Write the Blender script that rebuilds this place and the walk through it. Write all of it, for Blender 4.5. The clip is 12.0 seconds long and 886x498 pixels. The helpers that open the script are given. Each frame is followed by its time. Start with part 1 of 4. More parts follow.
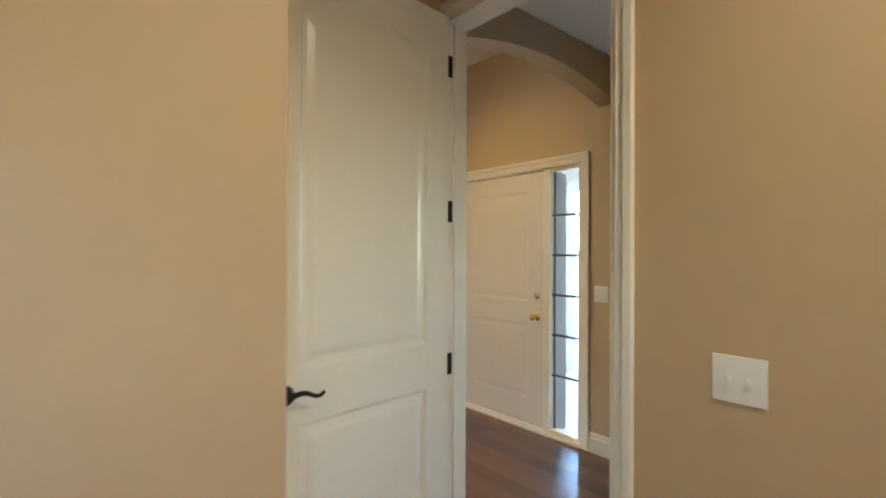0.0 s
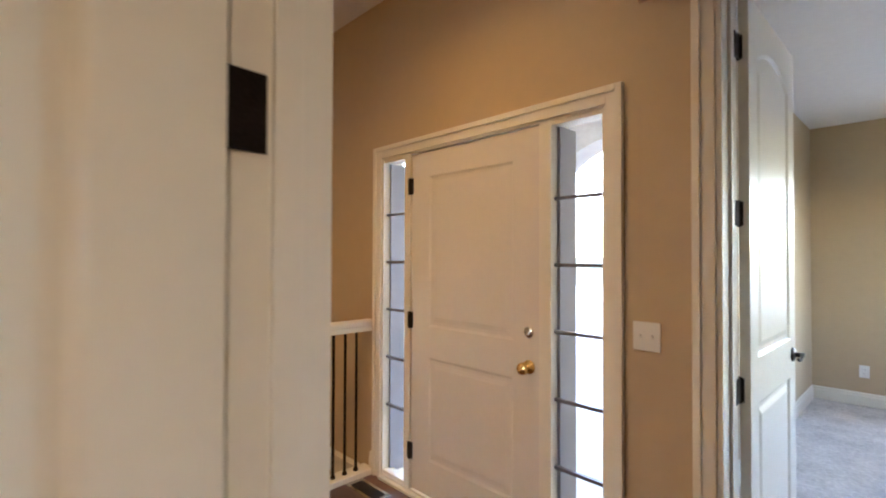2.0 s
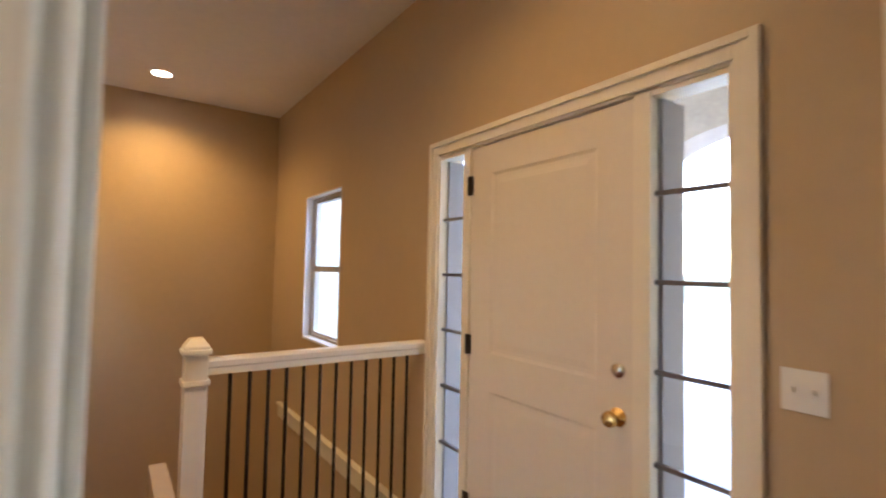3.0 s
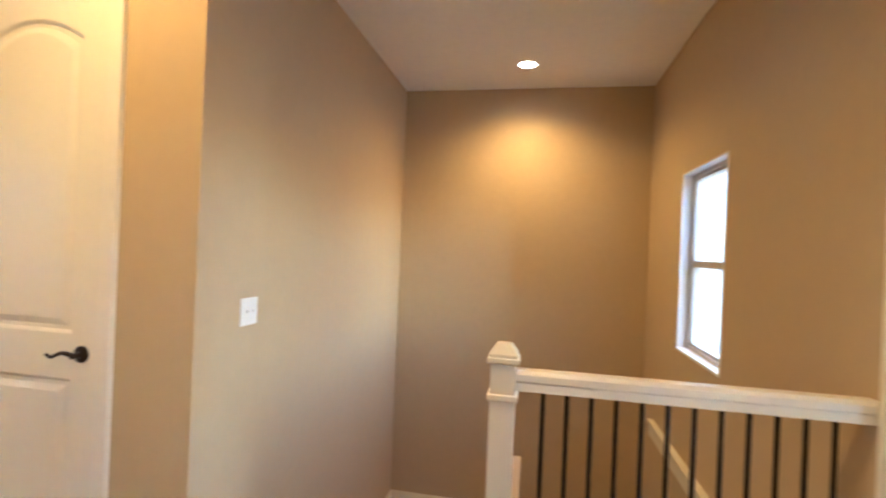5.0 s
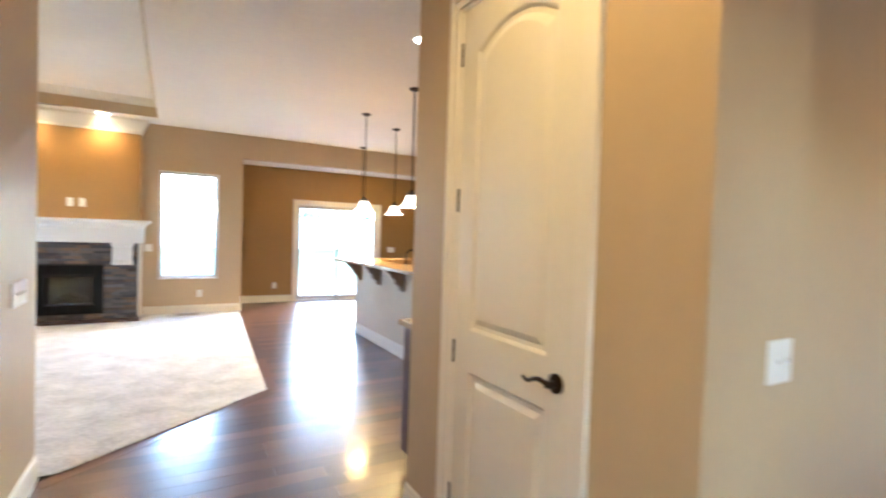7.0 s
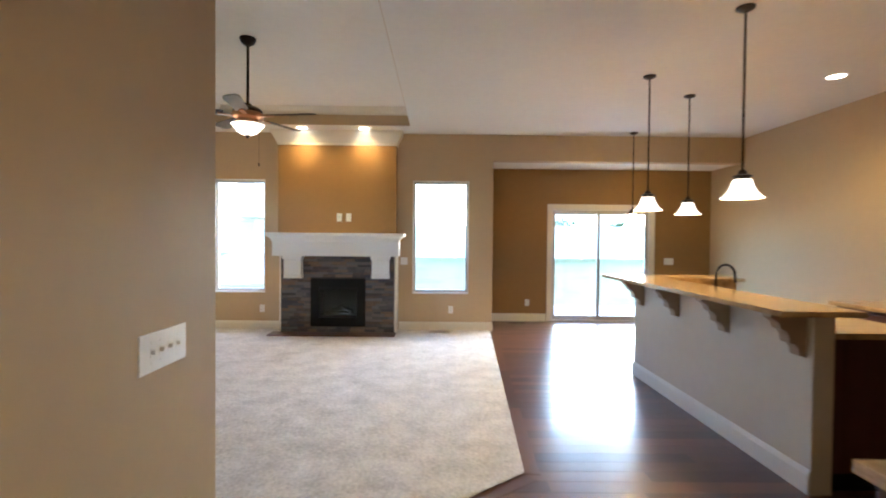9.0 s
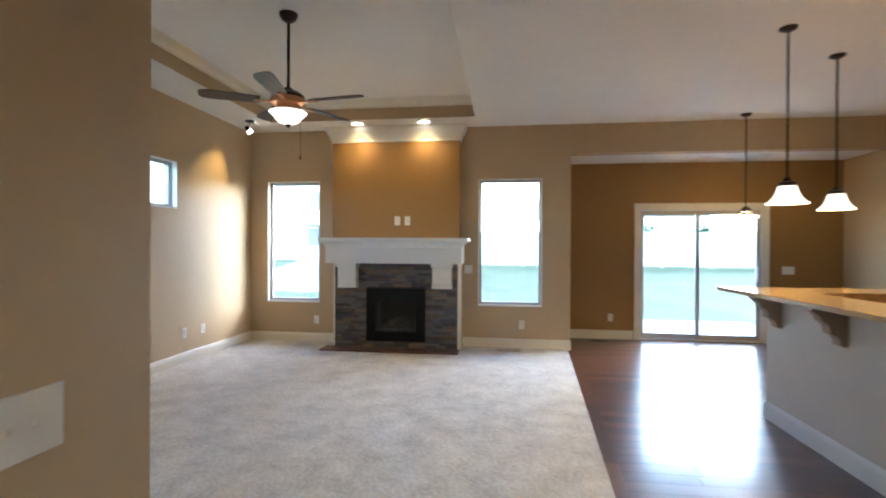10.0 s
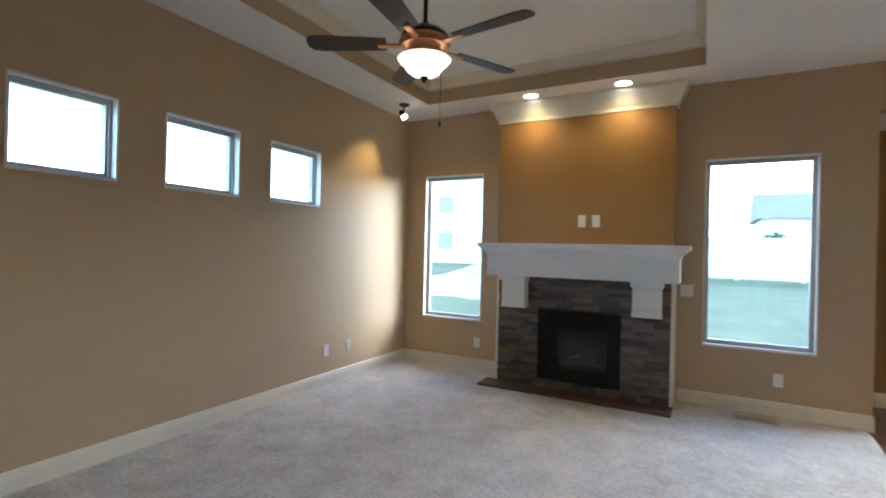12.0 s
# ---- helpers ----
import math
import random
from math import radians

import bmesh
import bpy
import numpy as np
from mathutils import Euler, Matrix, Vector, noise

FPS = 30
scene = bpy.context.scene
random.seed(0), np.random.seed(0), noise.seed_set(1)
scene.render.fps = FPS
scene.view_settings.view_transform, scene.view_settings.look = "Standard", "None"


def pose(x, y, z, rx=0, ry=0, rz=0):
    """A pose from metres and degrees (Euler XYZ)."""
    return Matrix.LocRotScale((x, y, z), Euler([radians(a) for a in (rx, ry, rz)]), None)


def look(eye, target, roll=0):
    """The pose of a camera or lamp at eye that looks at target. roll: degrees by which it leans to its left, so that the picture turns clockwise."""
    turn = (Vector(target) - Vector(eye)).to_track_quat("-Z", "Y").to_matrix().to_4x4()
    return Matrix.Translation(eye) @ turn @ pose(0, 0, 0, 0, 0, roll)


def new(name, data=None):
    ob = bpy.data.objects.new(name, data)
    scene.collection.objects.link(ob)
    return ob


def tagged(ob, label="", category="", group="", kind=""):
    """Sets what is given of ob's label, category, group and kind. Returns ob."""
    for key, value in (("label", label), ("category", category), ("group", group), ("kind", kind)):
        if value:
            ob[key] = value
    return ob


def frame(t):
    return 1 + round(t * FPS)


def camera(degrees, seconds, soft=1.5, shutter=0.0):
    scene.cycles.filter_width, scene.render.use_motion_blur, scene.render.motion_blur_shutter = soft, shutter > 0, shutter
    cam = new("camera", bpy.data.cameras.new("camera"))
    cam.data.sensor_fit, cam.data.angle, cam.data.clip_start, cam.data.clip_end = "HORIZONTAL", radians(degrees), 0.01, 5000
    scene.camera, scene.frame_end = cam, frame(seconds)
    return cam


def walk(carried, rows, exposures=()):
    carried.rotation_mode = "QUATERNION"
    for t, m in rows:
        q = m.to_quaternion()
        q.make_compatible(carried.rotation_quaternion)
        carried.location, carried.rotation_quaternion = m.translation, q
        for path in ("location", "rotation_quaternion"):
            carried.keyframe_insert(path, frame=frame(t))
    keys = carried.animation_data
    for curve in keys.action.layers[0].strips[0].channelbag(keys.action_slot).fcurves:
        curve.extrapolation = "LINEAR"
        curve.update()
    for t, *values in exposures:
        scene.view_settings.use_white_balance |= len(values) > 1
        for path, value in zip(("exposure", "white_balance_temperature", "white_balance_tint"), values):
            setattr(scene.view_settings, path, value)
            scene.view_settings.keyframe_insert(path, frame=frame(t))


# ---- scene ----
cam = camera(86.3, 12.0, soft=1.9, shutter=0.5)
PATH = [
    (0, (-2.274, 2.991, 1.423), (-0.760, 1.684, 1.429), 0.2),
    (0.5, (-1.994, 2.696, 1.407), (-0.511, 1.355, 1.419), 0.6),
    (1, (-1.773, 2.417, 1.409), (-0.299, 1.064, 1.432), 0.8),
    (1.5, (-1.526, 2.127, 1.403), (-0.069, 0.757, 1.438), 0.5),
    (2, (-1.277, 1.845, 1.428), (0.165, 0.46, 1.459), 0.2),
    (2.5, (-1.122, 1.660, 1.424), (0.376, 0.335, 1.491), 0.6),
    (4.5, (-0.531, 1.124, 1.416), (1.469, 1.089, 1.417), 1.7),
    (5, (-0.405, 1.092, 1.432), (1.56, 1.469, 1.433), 2.4),
    (5.5, (-0.295, 1.142, 1.443), (1.552, 1.908, 1.433), 2.6),
    (6, (-0.143, 1.237, 1.44), (1.487, 2.397, 1.412), 2.8),
    (6.5, (-0.04, 1.437, 1.428), (1.316, 2.906, 1.387), 3.2),
    (7, (0.044, 1.661, 1.433), (1.039, 3.395, 1.38), 1.8),
    (7.5, (0.09, 1.983, 1.438), (0.735, 3.876, 1.406), 0.9),
    (9.5, (0.28, 3.62, 1.433), (0.165, 5.617, 1.401), 0.4),
    (10, (0.221, 4.027, 1.403), (-0.038, 6.01, 1.397), 0.3),
    (10.5, (0.137, 4.436, 1.441), (-0.301, 6.387, 1.451), 0.6),
    (11, (0.046, 4.774, 1.457), (-0.593, 6.669, 1.475), 1.2),
    (11.5, (-0.098, 5.127, 1.464), (-0.911, 6.954, 1.471), 1.3),
    (12, (-0.169, 5.483, 1.443), (-1.129, 7.238, 1.445), 1.4),
]


# exposure of the clip
EXPOSURES = [(0, 5.22, 5600, 5), (1.0, 5.12, 5950, 15), (2.7, 5.1, 6300, 24), (4.3, 5.3, 6100, 18), (5.5, 5.7, 5700, 14), (6.5, 5.6, 5500, 10), (7.0, 5.45, 5500, 10), (7.7, 5.05, 5500, 10), (9.3, 4.5, 5650, 10), (10.0, 4.2, 5400, 8), (12.0, 3.8, 5200, 7)]
walk(cam, [(t, look(eye, target, roll)) for t, eye, target, roll in PATH], EXPOSURES)

# ---- world, sun ----
world = bpy.data.worlds.new("sky")
scene.world = world
world.use_nodes = True
wn = world.node_tree
sky = wn.nodes.new("ShaderNodeTexSky")
sky.sky_type = "NISHITA"
sky.sun_disc = False
sky.sun_elevation = radians(26)
sky.sun_rotation = radians(45)
sky.air_density, sky.dust_density, sky.ozone_density = 0.9, 0.6, 0.4
wn.nodes["Background"].inputs[1].default_value = 0.15
wn.links.new(sky.outputs[0], wn.nodes["Background"].inputs[0])
sun_data = bpy.data.lights.new("sun", "SUN")
sun_data.energy, sun_data.angle, sun_data.color = 0.06, radians(7), (1, 0.97, 0.93)
sun = new("sun", sun_data)
sun.matrix_world = look((20, 20, 13.8), (0, 0, 0))


def bulb(name, at, watts, colour, radius=0.04):
    d = bpy.data.lights.new(name, "POINT")
    d.energy, d.color, d.shadow_soft_size = watts, colour, radius
    o = new(name, d)
    o.location = at
    return o


def spot(name, at, target, watts, colour, angle, blend=0.8, soft=0.06):
    d = bpy.data.lights.new(name, "SPOT")
    d.energy, d.color, d.spot_size, d.spot_blend, d.shadow_soft_size = watts, colour, radians(angle), blend, soft
    o = new(name, d)
    o.matrix_world = look(at, target)
    return o


WARM = (1.0, 0.64, 0.21)
CEIL = 3.105
TRAY = 3.365
# (-2.75, 2.35), (0.35, 0.95), (0.55, 2.6): unseen, added to light study, foyer, hall
DOWNLIGHTS = (   # x, y, watts
    (-2.75, 2.35, 5.8), (4.2, 7.9, 6), (0.35, 0.95, 2.4), (3.84, 1.21, 5), (-1.80, 10.33, 3.3),
    (-0.87, 10.33, 3.3), (1.88, 5.31, 1.2), (0.55, 2.6, 4.5))
for lx, ly, watts in DOWNLIGHTS:
    spot("downlight_lamp", (lx, ly, CEIL - 0.012), (lx, ly, 0), watts, (1.0, 0.82, 0.56) if lx < -2 else WARM, 150, 0.9, 0.10)
spot("accent_lamp", (-3.23, 10.01, 2.90), (-3.56, 9.6, 1.9), 2.5, WARM, 70)
for lx, ly, lz in ((2.37, 7.97, 1.82), (3.10, 8.58, 1.82), (2.42, 6.56, 1.82), (3.23, 10.43, 1.86)):
    bulb("pendant_lamp", (lx, ly, lz), 1.6, WARM)
bulb("fan_lamp", (-1.595, 7.81, 2.47), 2, WARM, 0.05)


# ---- materials ----
def material(name, colour, rough=0.6, metal=0.0, vary=0.06, scale=6.0, bump=0.0, bump_scale=200.0, island=0.0, colour2=None, coat=0.0, spec=0.5, stretch=(1, 1, 1)):
    m = bpy.data.materials.new(name)
    m.use_nodes = True
    n, l = m.node_tree.nodes, m.node_tree.links
    b = n["Principled BSDF"]
    b.inputs["Roughness"].default_value, b.inputs["Metallic"].default_value = rough, metal
    b.inputs["Coat Weight"].default_value, b.inputs["Coat Roughness"].default_value = coat, 0.12
    b.inputs["Specular IOR Level"].default_value = spec
    co = n.new("ShaderNodeTexCoord")
    mp = n.new("ShaderNodeMapping")
    mp.inputs["Scale"].default_value = stretch
    l.new(co.outputs["Object"], mp.inputs[0])
    t1, t2 = n.new("ShaderNodeTexNoise"), n.new("ShaderNodeTexNoise")
    t1.inputs["Scale"].default_value, t2.inputs["Scale"].default_value = scale, scale * 11
    t1.inputs["Detail"].default_value = 4
    l.new(mp.outputs[0], t1.inputs[0]), l.new(mp.outputs[0], t2.inputs[0])
    add = n.new("ShaderNodeMath")
    add.operation = "ADD"
    l.new(t1.outputs[0], add.inputs[0]), l.new(t2.outputs[0], add.inputs[1])
    half = n.new("ShaderNodeMath")
    half.operation = "MULTIPLY"
    half.inputs[1].default_value = 0.5
    l.new(add.outputs[0], half.inputs[0])
    fac = half.outputs[0]
    if island:
        info = n.new("ShaderNodeObjectInfo")
        mx = n.new("ShaderNodeMix")
        mx.inputs[0].default_value = island
        l.new(fac, mx.inputs[2]), l.new(info.outputs["Random"], mx.inputs[3])
        fac = mx.outputs[0]
    ramp = n.new("ShaderNodeValToRGB")
    e = ramp.color_ramp.elements
    lo = [max(0, c * (1 - vary)) for c in colour]
    hi = list(colour2) if colour2 else [min(1, c * (1 + vary)) for c in colour]
    e[0].position, e[0].color = (0.0 if island else 0.3), (*lo, 1)
    e[1].position, e[1].color = (1.0 if island else 0.7), (*hi, 1)
    l.new(fac, ramp.inputs[0])
    l.new(ramp.outputs[0], b.inputs["Base Color"])
    if bump:
        bn, bt = n.new("ShaderNodeBump"), n.new("ShaderNodeTexNoise")
        bt.inputs["Scale"].default_value = bump_scale
        bt.inputs["Detail"].default_value = 3
        bn.inputs["Strength"].default_value, bn.inputs["Distance"].default_value = bump, 0.004
        l.new(mp.outputs[0], bt.inputs[0])
        l.new(bt.outputs[0], bn.inputs["Height"])
        l.new(bn.outputs[0], b.inputs["Normal"])
    return m


def glowing(name, colour, strength, base=(0.9, 0.88, 0.82)):
    m = material(name, base, 0.3)
    b = m.node_tree.nodes["Principled BSDF"]
    b.inputs["Emission Color"].default_value = (*colour, 1)
    b.inputs["Emission Strength"].default_value = strength
    return m


def glass_material():
    m = bpy.data.materials.new("window_glass")
    m.use_nodes = True
    n, l = m.node_tree.nodes, m.node_tree.links
    n.remove(n["Principled BSDF"])
    tr, gl, mix, lw, pw, sc = (n.new(x) for x in ("ShaderNodeBsdfTransparent", "ShaderNodeBsdfGlossy", "ShaderNodeMixShader", "ShaderNodeLayerWeight", "ShaderNodeMath", "ShaderNodeMath"))
    gl.inputs["Roughness"].default_value = 0.01
    tr.inputs[0].default_value = (0.97, 0.98, 0.97, 1)
    lw.inputs[0].default_value = 0.5
    pw.operation, sc.operation = "POWER", "MULTIPLY_ADD"
    pw.inputs[1].default_value = 5
    sc.inputs[1].default_value, sc.inputs[2].default_value = 0.6, 0.03
    l.new(lw.outputs["Facing"], pw.inputs[0]), l.new(pw.outputs[0], sc.inputs[0]), l.new(sc.outputs[0], mix.inputs[0])
    l.new(tr.outputs[0], mix.inputs[1]), l.new(gl.outputs[0], mix.inputs[2])
    l.new(mix.outputs[0], n["Material Output"].inputs[0])
    return m


TAN = material("tan_wall_paint", (0.53, 0.395, 0.235), 0.5, vary=0.03, scale=1.2, bump=0.12, bump_scale=260)
ACCENT = material("brown_accent_paint", (0.31, 0.175, 0.056), 0.5, vary=0.04, scale=1.2, bump=0.12, bump_scale=260)
CEILING = material("ceiling_paint", (0.84, 0.82, 0.78), 0.85, vary=0.03, scale=1.5, bump=0.25, bump_scale=120)
WHITE = material("cream_trim_paint", (0.80, 0.75, 0.63), 0.28, vary=0.02, scale=3, bump=0.03, bump_scale=90)
TRIM = material("cream_casing_paint", (0.82, 0.77, 0.66), 0.5, vary=0.02, scale=3, bump=0.02, bump_scale=90, spec=0.3)
MANTEL = material("mantel_paint", (0.85, 0.845, 0.78), 0.35, vary=0.02, scale=3, bump=0.03)
FRONTDOOR = material("front_door_paint", (0.76, 0.70, 0.62), 0.4, vary=0.02, scale=3, bump=0.04)
PLATE = material("white_plastic", (0.82, 0.81, 0.78), 0.35, vary=0.01)
BRONZE = material("oil_rubbed_bronze", (0.035, 0.025, 0.02), 0.35, 0.8, vary=0.3, scale=20)
COPPER = material("brushed_copper", (0.55, 0.28, 0.14), 0.3, 0.9, vary=0.15, scale=20)
BRASS = material("polished_brass", (0.75, 0.52, 0.2), 0.2, 1.0, vary=0.1, scale=20)
CHROME = material("satin_nickel", (0.6, 0.58, 0.55), 0.25, 1.0, vary=0.05)
WOOD = material("dark_hardwood", (0.045, 0.019, 0.011), 0.29, vary=0.45, scale=5, bump=0.2, bump_scale=30, island=0.6, colour2=(0.19, 0.080, 0.042), coat=0.4, stretch=(0.35, 3, 1))
WOODBED = material("floor_joint", (0.015, 0.008, 0.005), 0.7)
CARPET = material("beige_carpet", (0.70, 0.665, 0.61), 0.95, vary=0.3, scale=4, bump=0.6, bump_scale=330, colour2=(0.89, 0.86, 0.81), spec=0.1)
STONE = material("ledge_stone", (0.07, 0.058, 0.05), 0.8, vary=0.5, scale=14, bump=0.9, bump_scale=45, island=0.72, colour2=(0.33, 0.28, 0.23), spec=0.3)
stone_ramp = [n for n in STONE.node_tree.nodes if n.bl_idname == "ShaderNodeValToRGB"][0].color_ramp
for spot_at, tone in ((0.22, (0.10, 0.102, 0.108)), (0.40, (0.20, 0.18, 0.165)), (0.55, (0.08, 0.078, 0.078)), (0.70, (0.25, 0.17, 0.115)), (0.84, (0.165, 0.163, 0.165))):
    stone_ramp.elements.new(spot_at).color = (*tone, 1)
stone_ramp.elements[0].color = (0.05, 0.048, 0.05, 1)
ANTIQUE = material("antique_bronze", (0.06, 0.045, 0.03), 0.35, 0.8, vary=0.25, scale=20)
MORTAR = material("dark_mortar", (0.05, 0.045, 0.04), 0.9)
BLACK = material("black_metal", (0.006, 0.006, 0.007), 0.55, 0.0, vary=0.2, scale=15, spec=0.25)
FIREGLASS = material("firebox_glass", (0.012, 0.012, 0.014), 0.08, vary=0.2)
LOG = material("ceramic_log", (0.035, 0.027, 0.022), 0.9, vary=0.5, scale=14, bump=0.6, bump_scale=60)
GRANITE = material("tan_granite", (0.36, 0.22, 0.10), 0.18, vary=0.35, scale=18, colour2=(0.62, 0.42, 0.22), coat=0.3)
CABINET = material("dark_cherry_cabinet", (0.07, 0.025, 0.02), 0.35, vary=0.35, scale=6, stretch=(4, 4, 0.6), bump=0.1, bump_scale=60)
# paler copy of the wall paint: daylight on the half wall is in the colour
BARDAYLIT = material("daylit_taupe_paint", (0.63, 0.575, 0.49), 0.5, vary=0.03, scale=1.2, bump=0.12, bump_scale=260)
CORBEL = material("painted_corbel", (0.36, 0.27, 0.18), 0.5, vary=0.1, scale=8)
VINYL = material("taupe_window_vinyl", (0.48, 0.45, 0.41), 0.45, vary=0.03)
REVEAL = material("white_window_vinyl", (0.78, 0.77, 0.74), 0.4, vary=0.02)
MUNTIN = material("grey_muntin", (0.14, 0.13, 0.14), 0.4, 0.3, vary=0.1)
GLASS = glass_material()
# white outer jamb paint with its shade put into the colour as grey
JAMBSHADE = material("white_jamb_in_shade", (0.24, 0.235, 0.27), 0.6, vary=0.05)
SHADE = glowing("lit_frosted_glass", (1.0, 0.82, 0.58), 0.16)
DISC = glowing("lit_downlight", (1.0, 0.88, 0.68), 1.0)
BLADE = material("dark_wood_blade", (0.05, 0.035, 0.028), 0.45, vary=0.4, scale=8)
GRASS = material("lawn", (0.085, 0.10, 0.03), 0.9, vary=0.35, scale=0.8, bump=0.6, bump_scale=40, colour2=(0.14, 0.15, 0.05))
CONCRETE = material("concrete", (0.45, 0.43, 0.40), 0.85, vary=0.12, scale=2, bump=0.3)
DIRT = material("bare_soil", (0.42, 0.37, 0.32), 0.95, vary=0.3, scale=2, bump=0.8, bump_scale=12)
SIDING = material("pale_siding", (0.74, 0.71, 0.67), 0.7, vary=0.06, scale=1)
GREYSIDING = material("grey_siding", (0.45, 0.43, 0.41), 0.7, vary=0.06, scale=1)
ROOFING = material("asphalt_shingles", (0.24, 0.215, 0.19), 0.9, vary=0.3, scale=4)
FENCE = material("white_vinyl_fence", (0.78, 0.76, 0.73), 0.5, vary=0.03)
STUCCO = material("porch_stone", (0.42, 0.40, 0.38), 0.85, vary=0.25, scale=5, bump=0.8, bump_scale=20)
TREAD = material("stair_carpet", (0.42, 0.33, 0.23), 0.95, vary=0.2, scale=30, bump=0.8, bump_scale=300)
FARGLASS = material("house_window_glass", (0.30, 0.30, 0.31), 0.4, vary=0.1, scale=1)
FOLIAGE = material("shrub_leaves", (0.05, 0.09, 0.035), 0.8, vary=0.4, scale=6)


# ---- mesh helpers ----
def add_box(bm, x0, x1, y0, y1, z0, z1, bevel=0.0):
    vs = [bm.verts.new(p) for p in ((x0, y0, z0), (x1, y0, z0), (x1, y1, z0), (x0, y1, z0), (x0, y0, z1), (x1, y0, z1), (x1, y1, z1), (x0, y1, z1))]
    fs = [bm.faces.new([vs[i] for i in q]) for q in ((3, 2, 1, 0), (4, 5, 6, 7), (0, 1, 5, 4), (1, 2, 6, 5), (2, 3, 7, 6), (3, 0, 4, 7))]
    if bevel:
        es = {e for f in fs for e in f.edges}
        bmesh.ops.bevel(bm, geom=list(es), offset=bevel, segments=2, affect="EDGES", profile=0.6)
    return vs


def box(x0, x1, y0, y1, z0, z1, bevel=0.0):
    bm = bmesh.new()
    add_box(bm, min(x0, x1), max(x0, x1), min(y0, y1), max(y0, y1), z0, z1, bevel)
    return bm


def mesh_of(name, bm, mat, smooth=False):
    bmesh.ops.recalc_face_normals(bm, faces=bm.faces)
    me = bpy.data.meshes.new(name)
    bm.to_mesh(me)
    bm.free()
    me.materials.append(mat)
    if smooth:
        me.polygons.foreach_set("use_smooth", [True] * len(me.polygons))
        me.set_sharp_from_angle(angle=radians(35))
    return me


def solid(name, bm, mat, label="", category="", kind="", group="", smooth=False):
    return tagged(new(name, mesh_of(name, bm, mat, smooth)), label, category, group, kind)


def part(name, bm, mat, parent, label="", smooth=False):
    o = new(name, mesh_of(name, bm, mat, smooth))
    o.parent = parent
    if parent.type == "EMPTY" or parent.parent:
        o.matrix_parent_inverse = Matrix.Identity(4)
    return tagged(o, label)


def thing(name, at=(0, 0, 0), rz=0.0, label="", category="", kind="", group=""):
    o = new(name)
    o.empty_display_size = 0.1
    o.matrix_basis = pose(*at, 0, 0, rz)
    return tagged(o, label, category, group, kind)


def lathe(profile, n=28, at=(0, 0, 0)):
    """Turned body about z from (radius, height) pairs."""
    bm = bmesh.new()
    rings = []
    for r, z in profile:
        rings.append([bm.verts.new((at[0] + r * math.cos(2 * math.pi * i / n), at[1] + r * math.sin(2 * math.pi * i / n), at[2] + z)) for i in range(n)])
    for a, b in zip(rings, rings[1:]):
        for i in range(n):
            bm.faces.new((a[i], a[(i + 1) % n], b[(i + 1) % n], b[i]))
    bmesh.ops.remove_doubles(bm, verts=bm.verts, dist=1e-5)
    return bm


def tube(points, radius, n=10, taper=1.0):
    bm = bmesh.new()
    pts = [Vector(p) for p in points]
    rings = []
    for i, p in enumerate(pts):
        d = (pts[min(i + 1, len(pts) - 1)] - pts[max(i - 1, 0)]).normalized()
        up = Vector((0, 0, 1)) if abs(d.z) < 0.95 else Vector((1, 0, 0))
        a = d.cross(up).normalized()
        b = d.cross(a)
        r = radius * (1 + (taper - 1) * i / (len(pts) - 1))
        rings.append([bm.verts.new(p + r * (a * math.cos(2 * math.pi * k / n) + b * math.sin(2 * math.pi * k / n))) for k in range(n)])
    for a, b in zip(rings, rings[1:]):
        for k in range(n):
            bm.faces.new((a[k], a[(k + 1) % n], b[(k + 1) % n], b[k]))
    bm.faces.new(rings[0]), bm.faces.new(rings[-1])
    return bm


def extrude_profile(profile, axis, a, b):
    """Prism from a 2D outline: axis x takes (y, z), y takes (x, z), z takes (x, y)."""
    bm = bmesh.new()

    def at(p, s):
        return {"x": (s, p[0], p[1]), "y": (p[0], s, p[1]), "z": (p[0], p[1], s)}[axis]
    va, vb = [bm.verts.new(at(p, a)) for p in profile], [bm.verts.new(at(p, b)) for p in profile]
    k = len(profile)
    for i in range(k):
        bm.faces.new((va[i], va[(i + 1) % k], vb[(i + 1) % k], vb[i]))
    bm.faces.new(va), bm.faces.new(vb)
    return bm


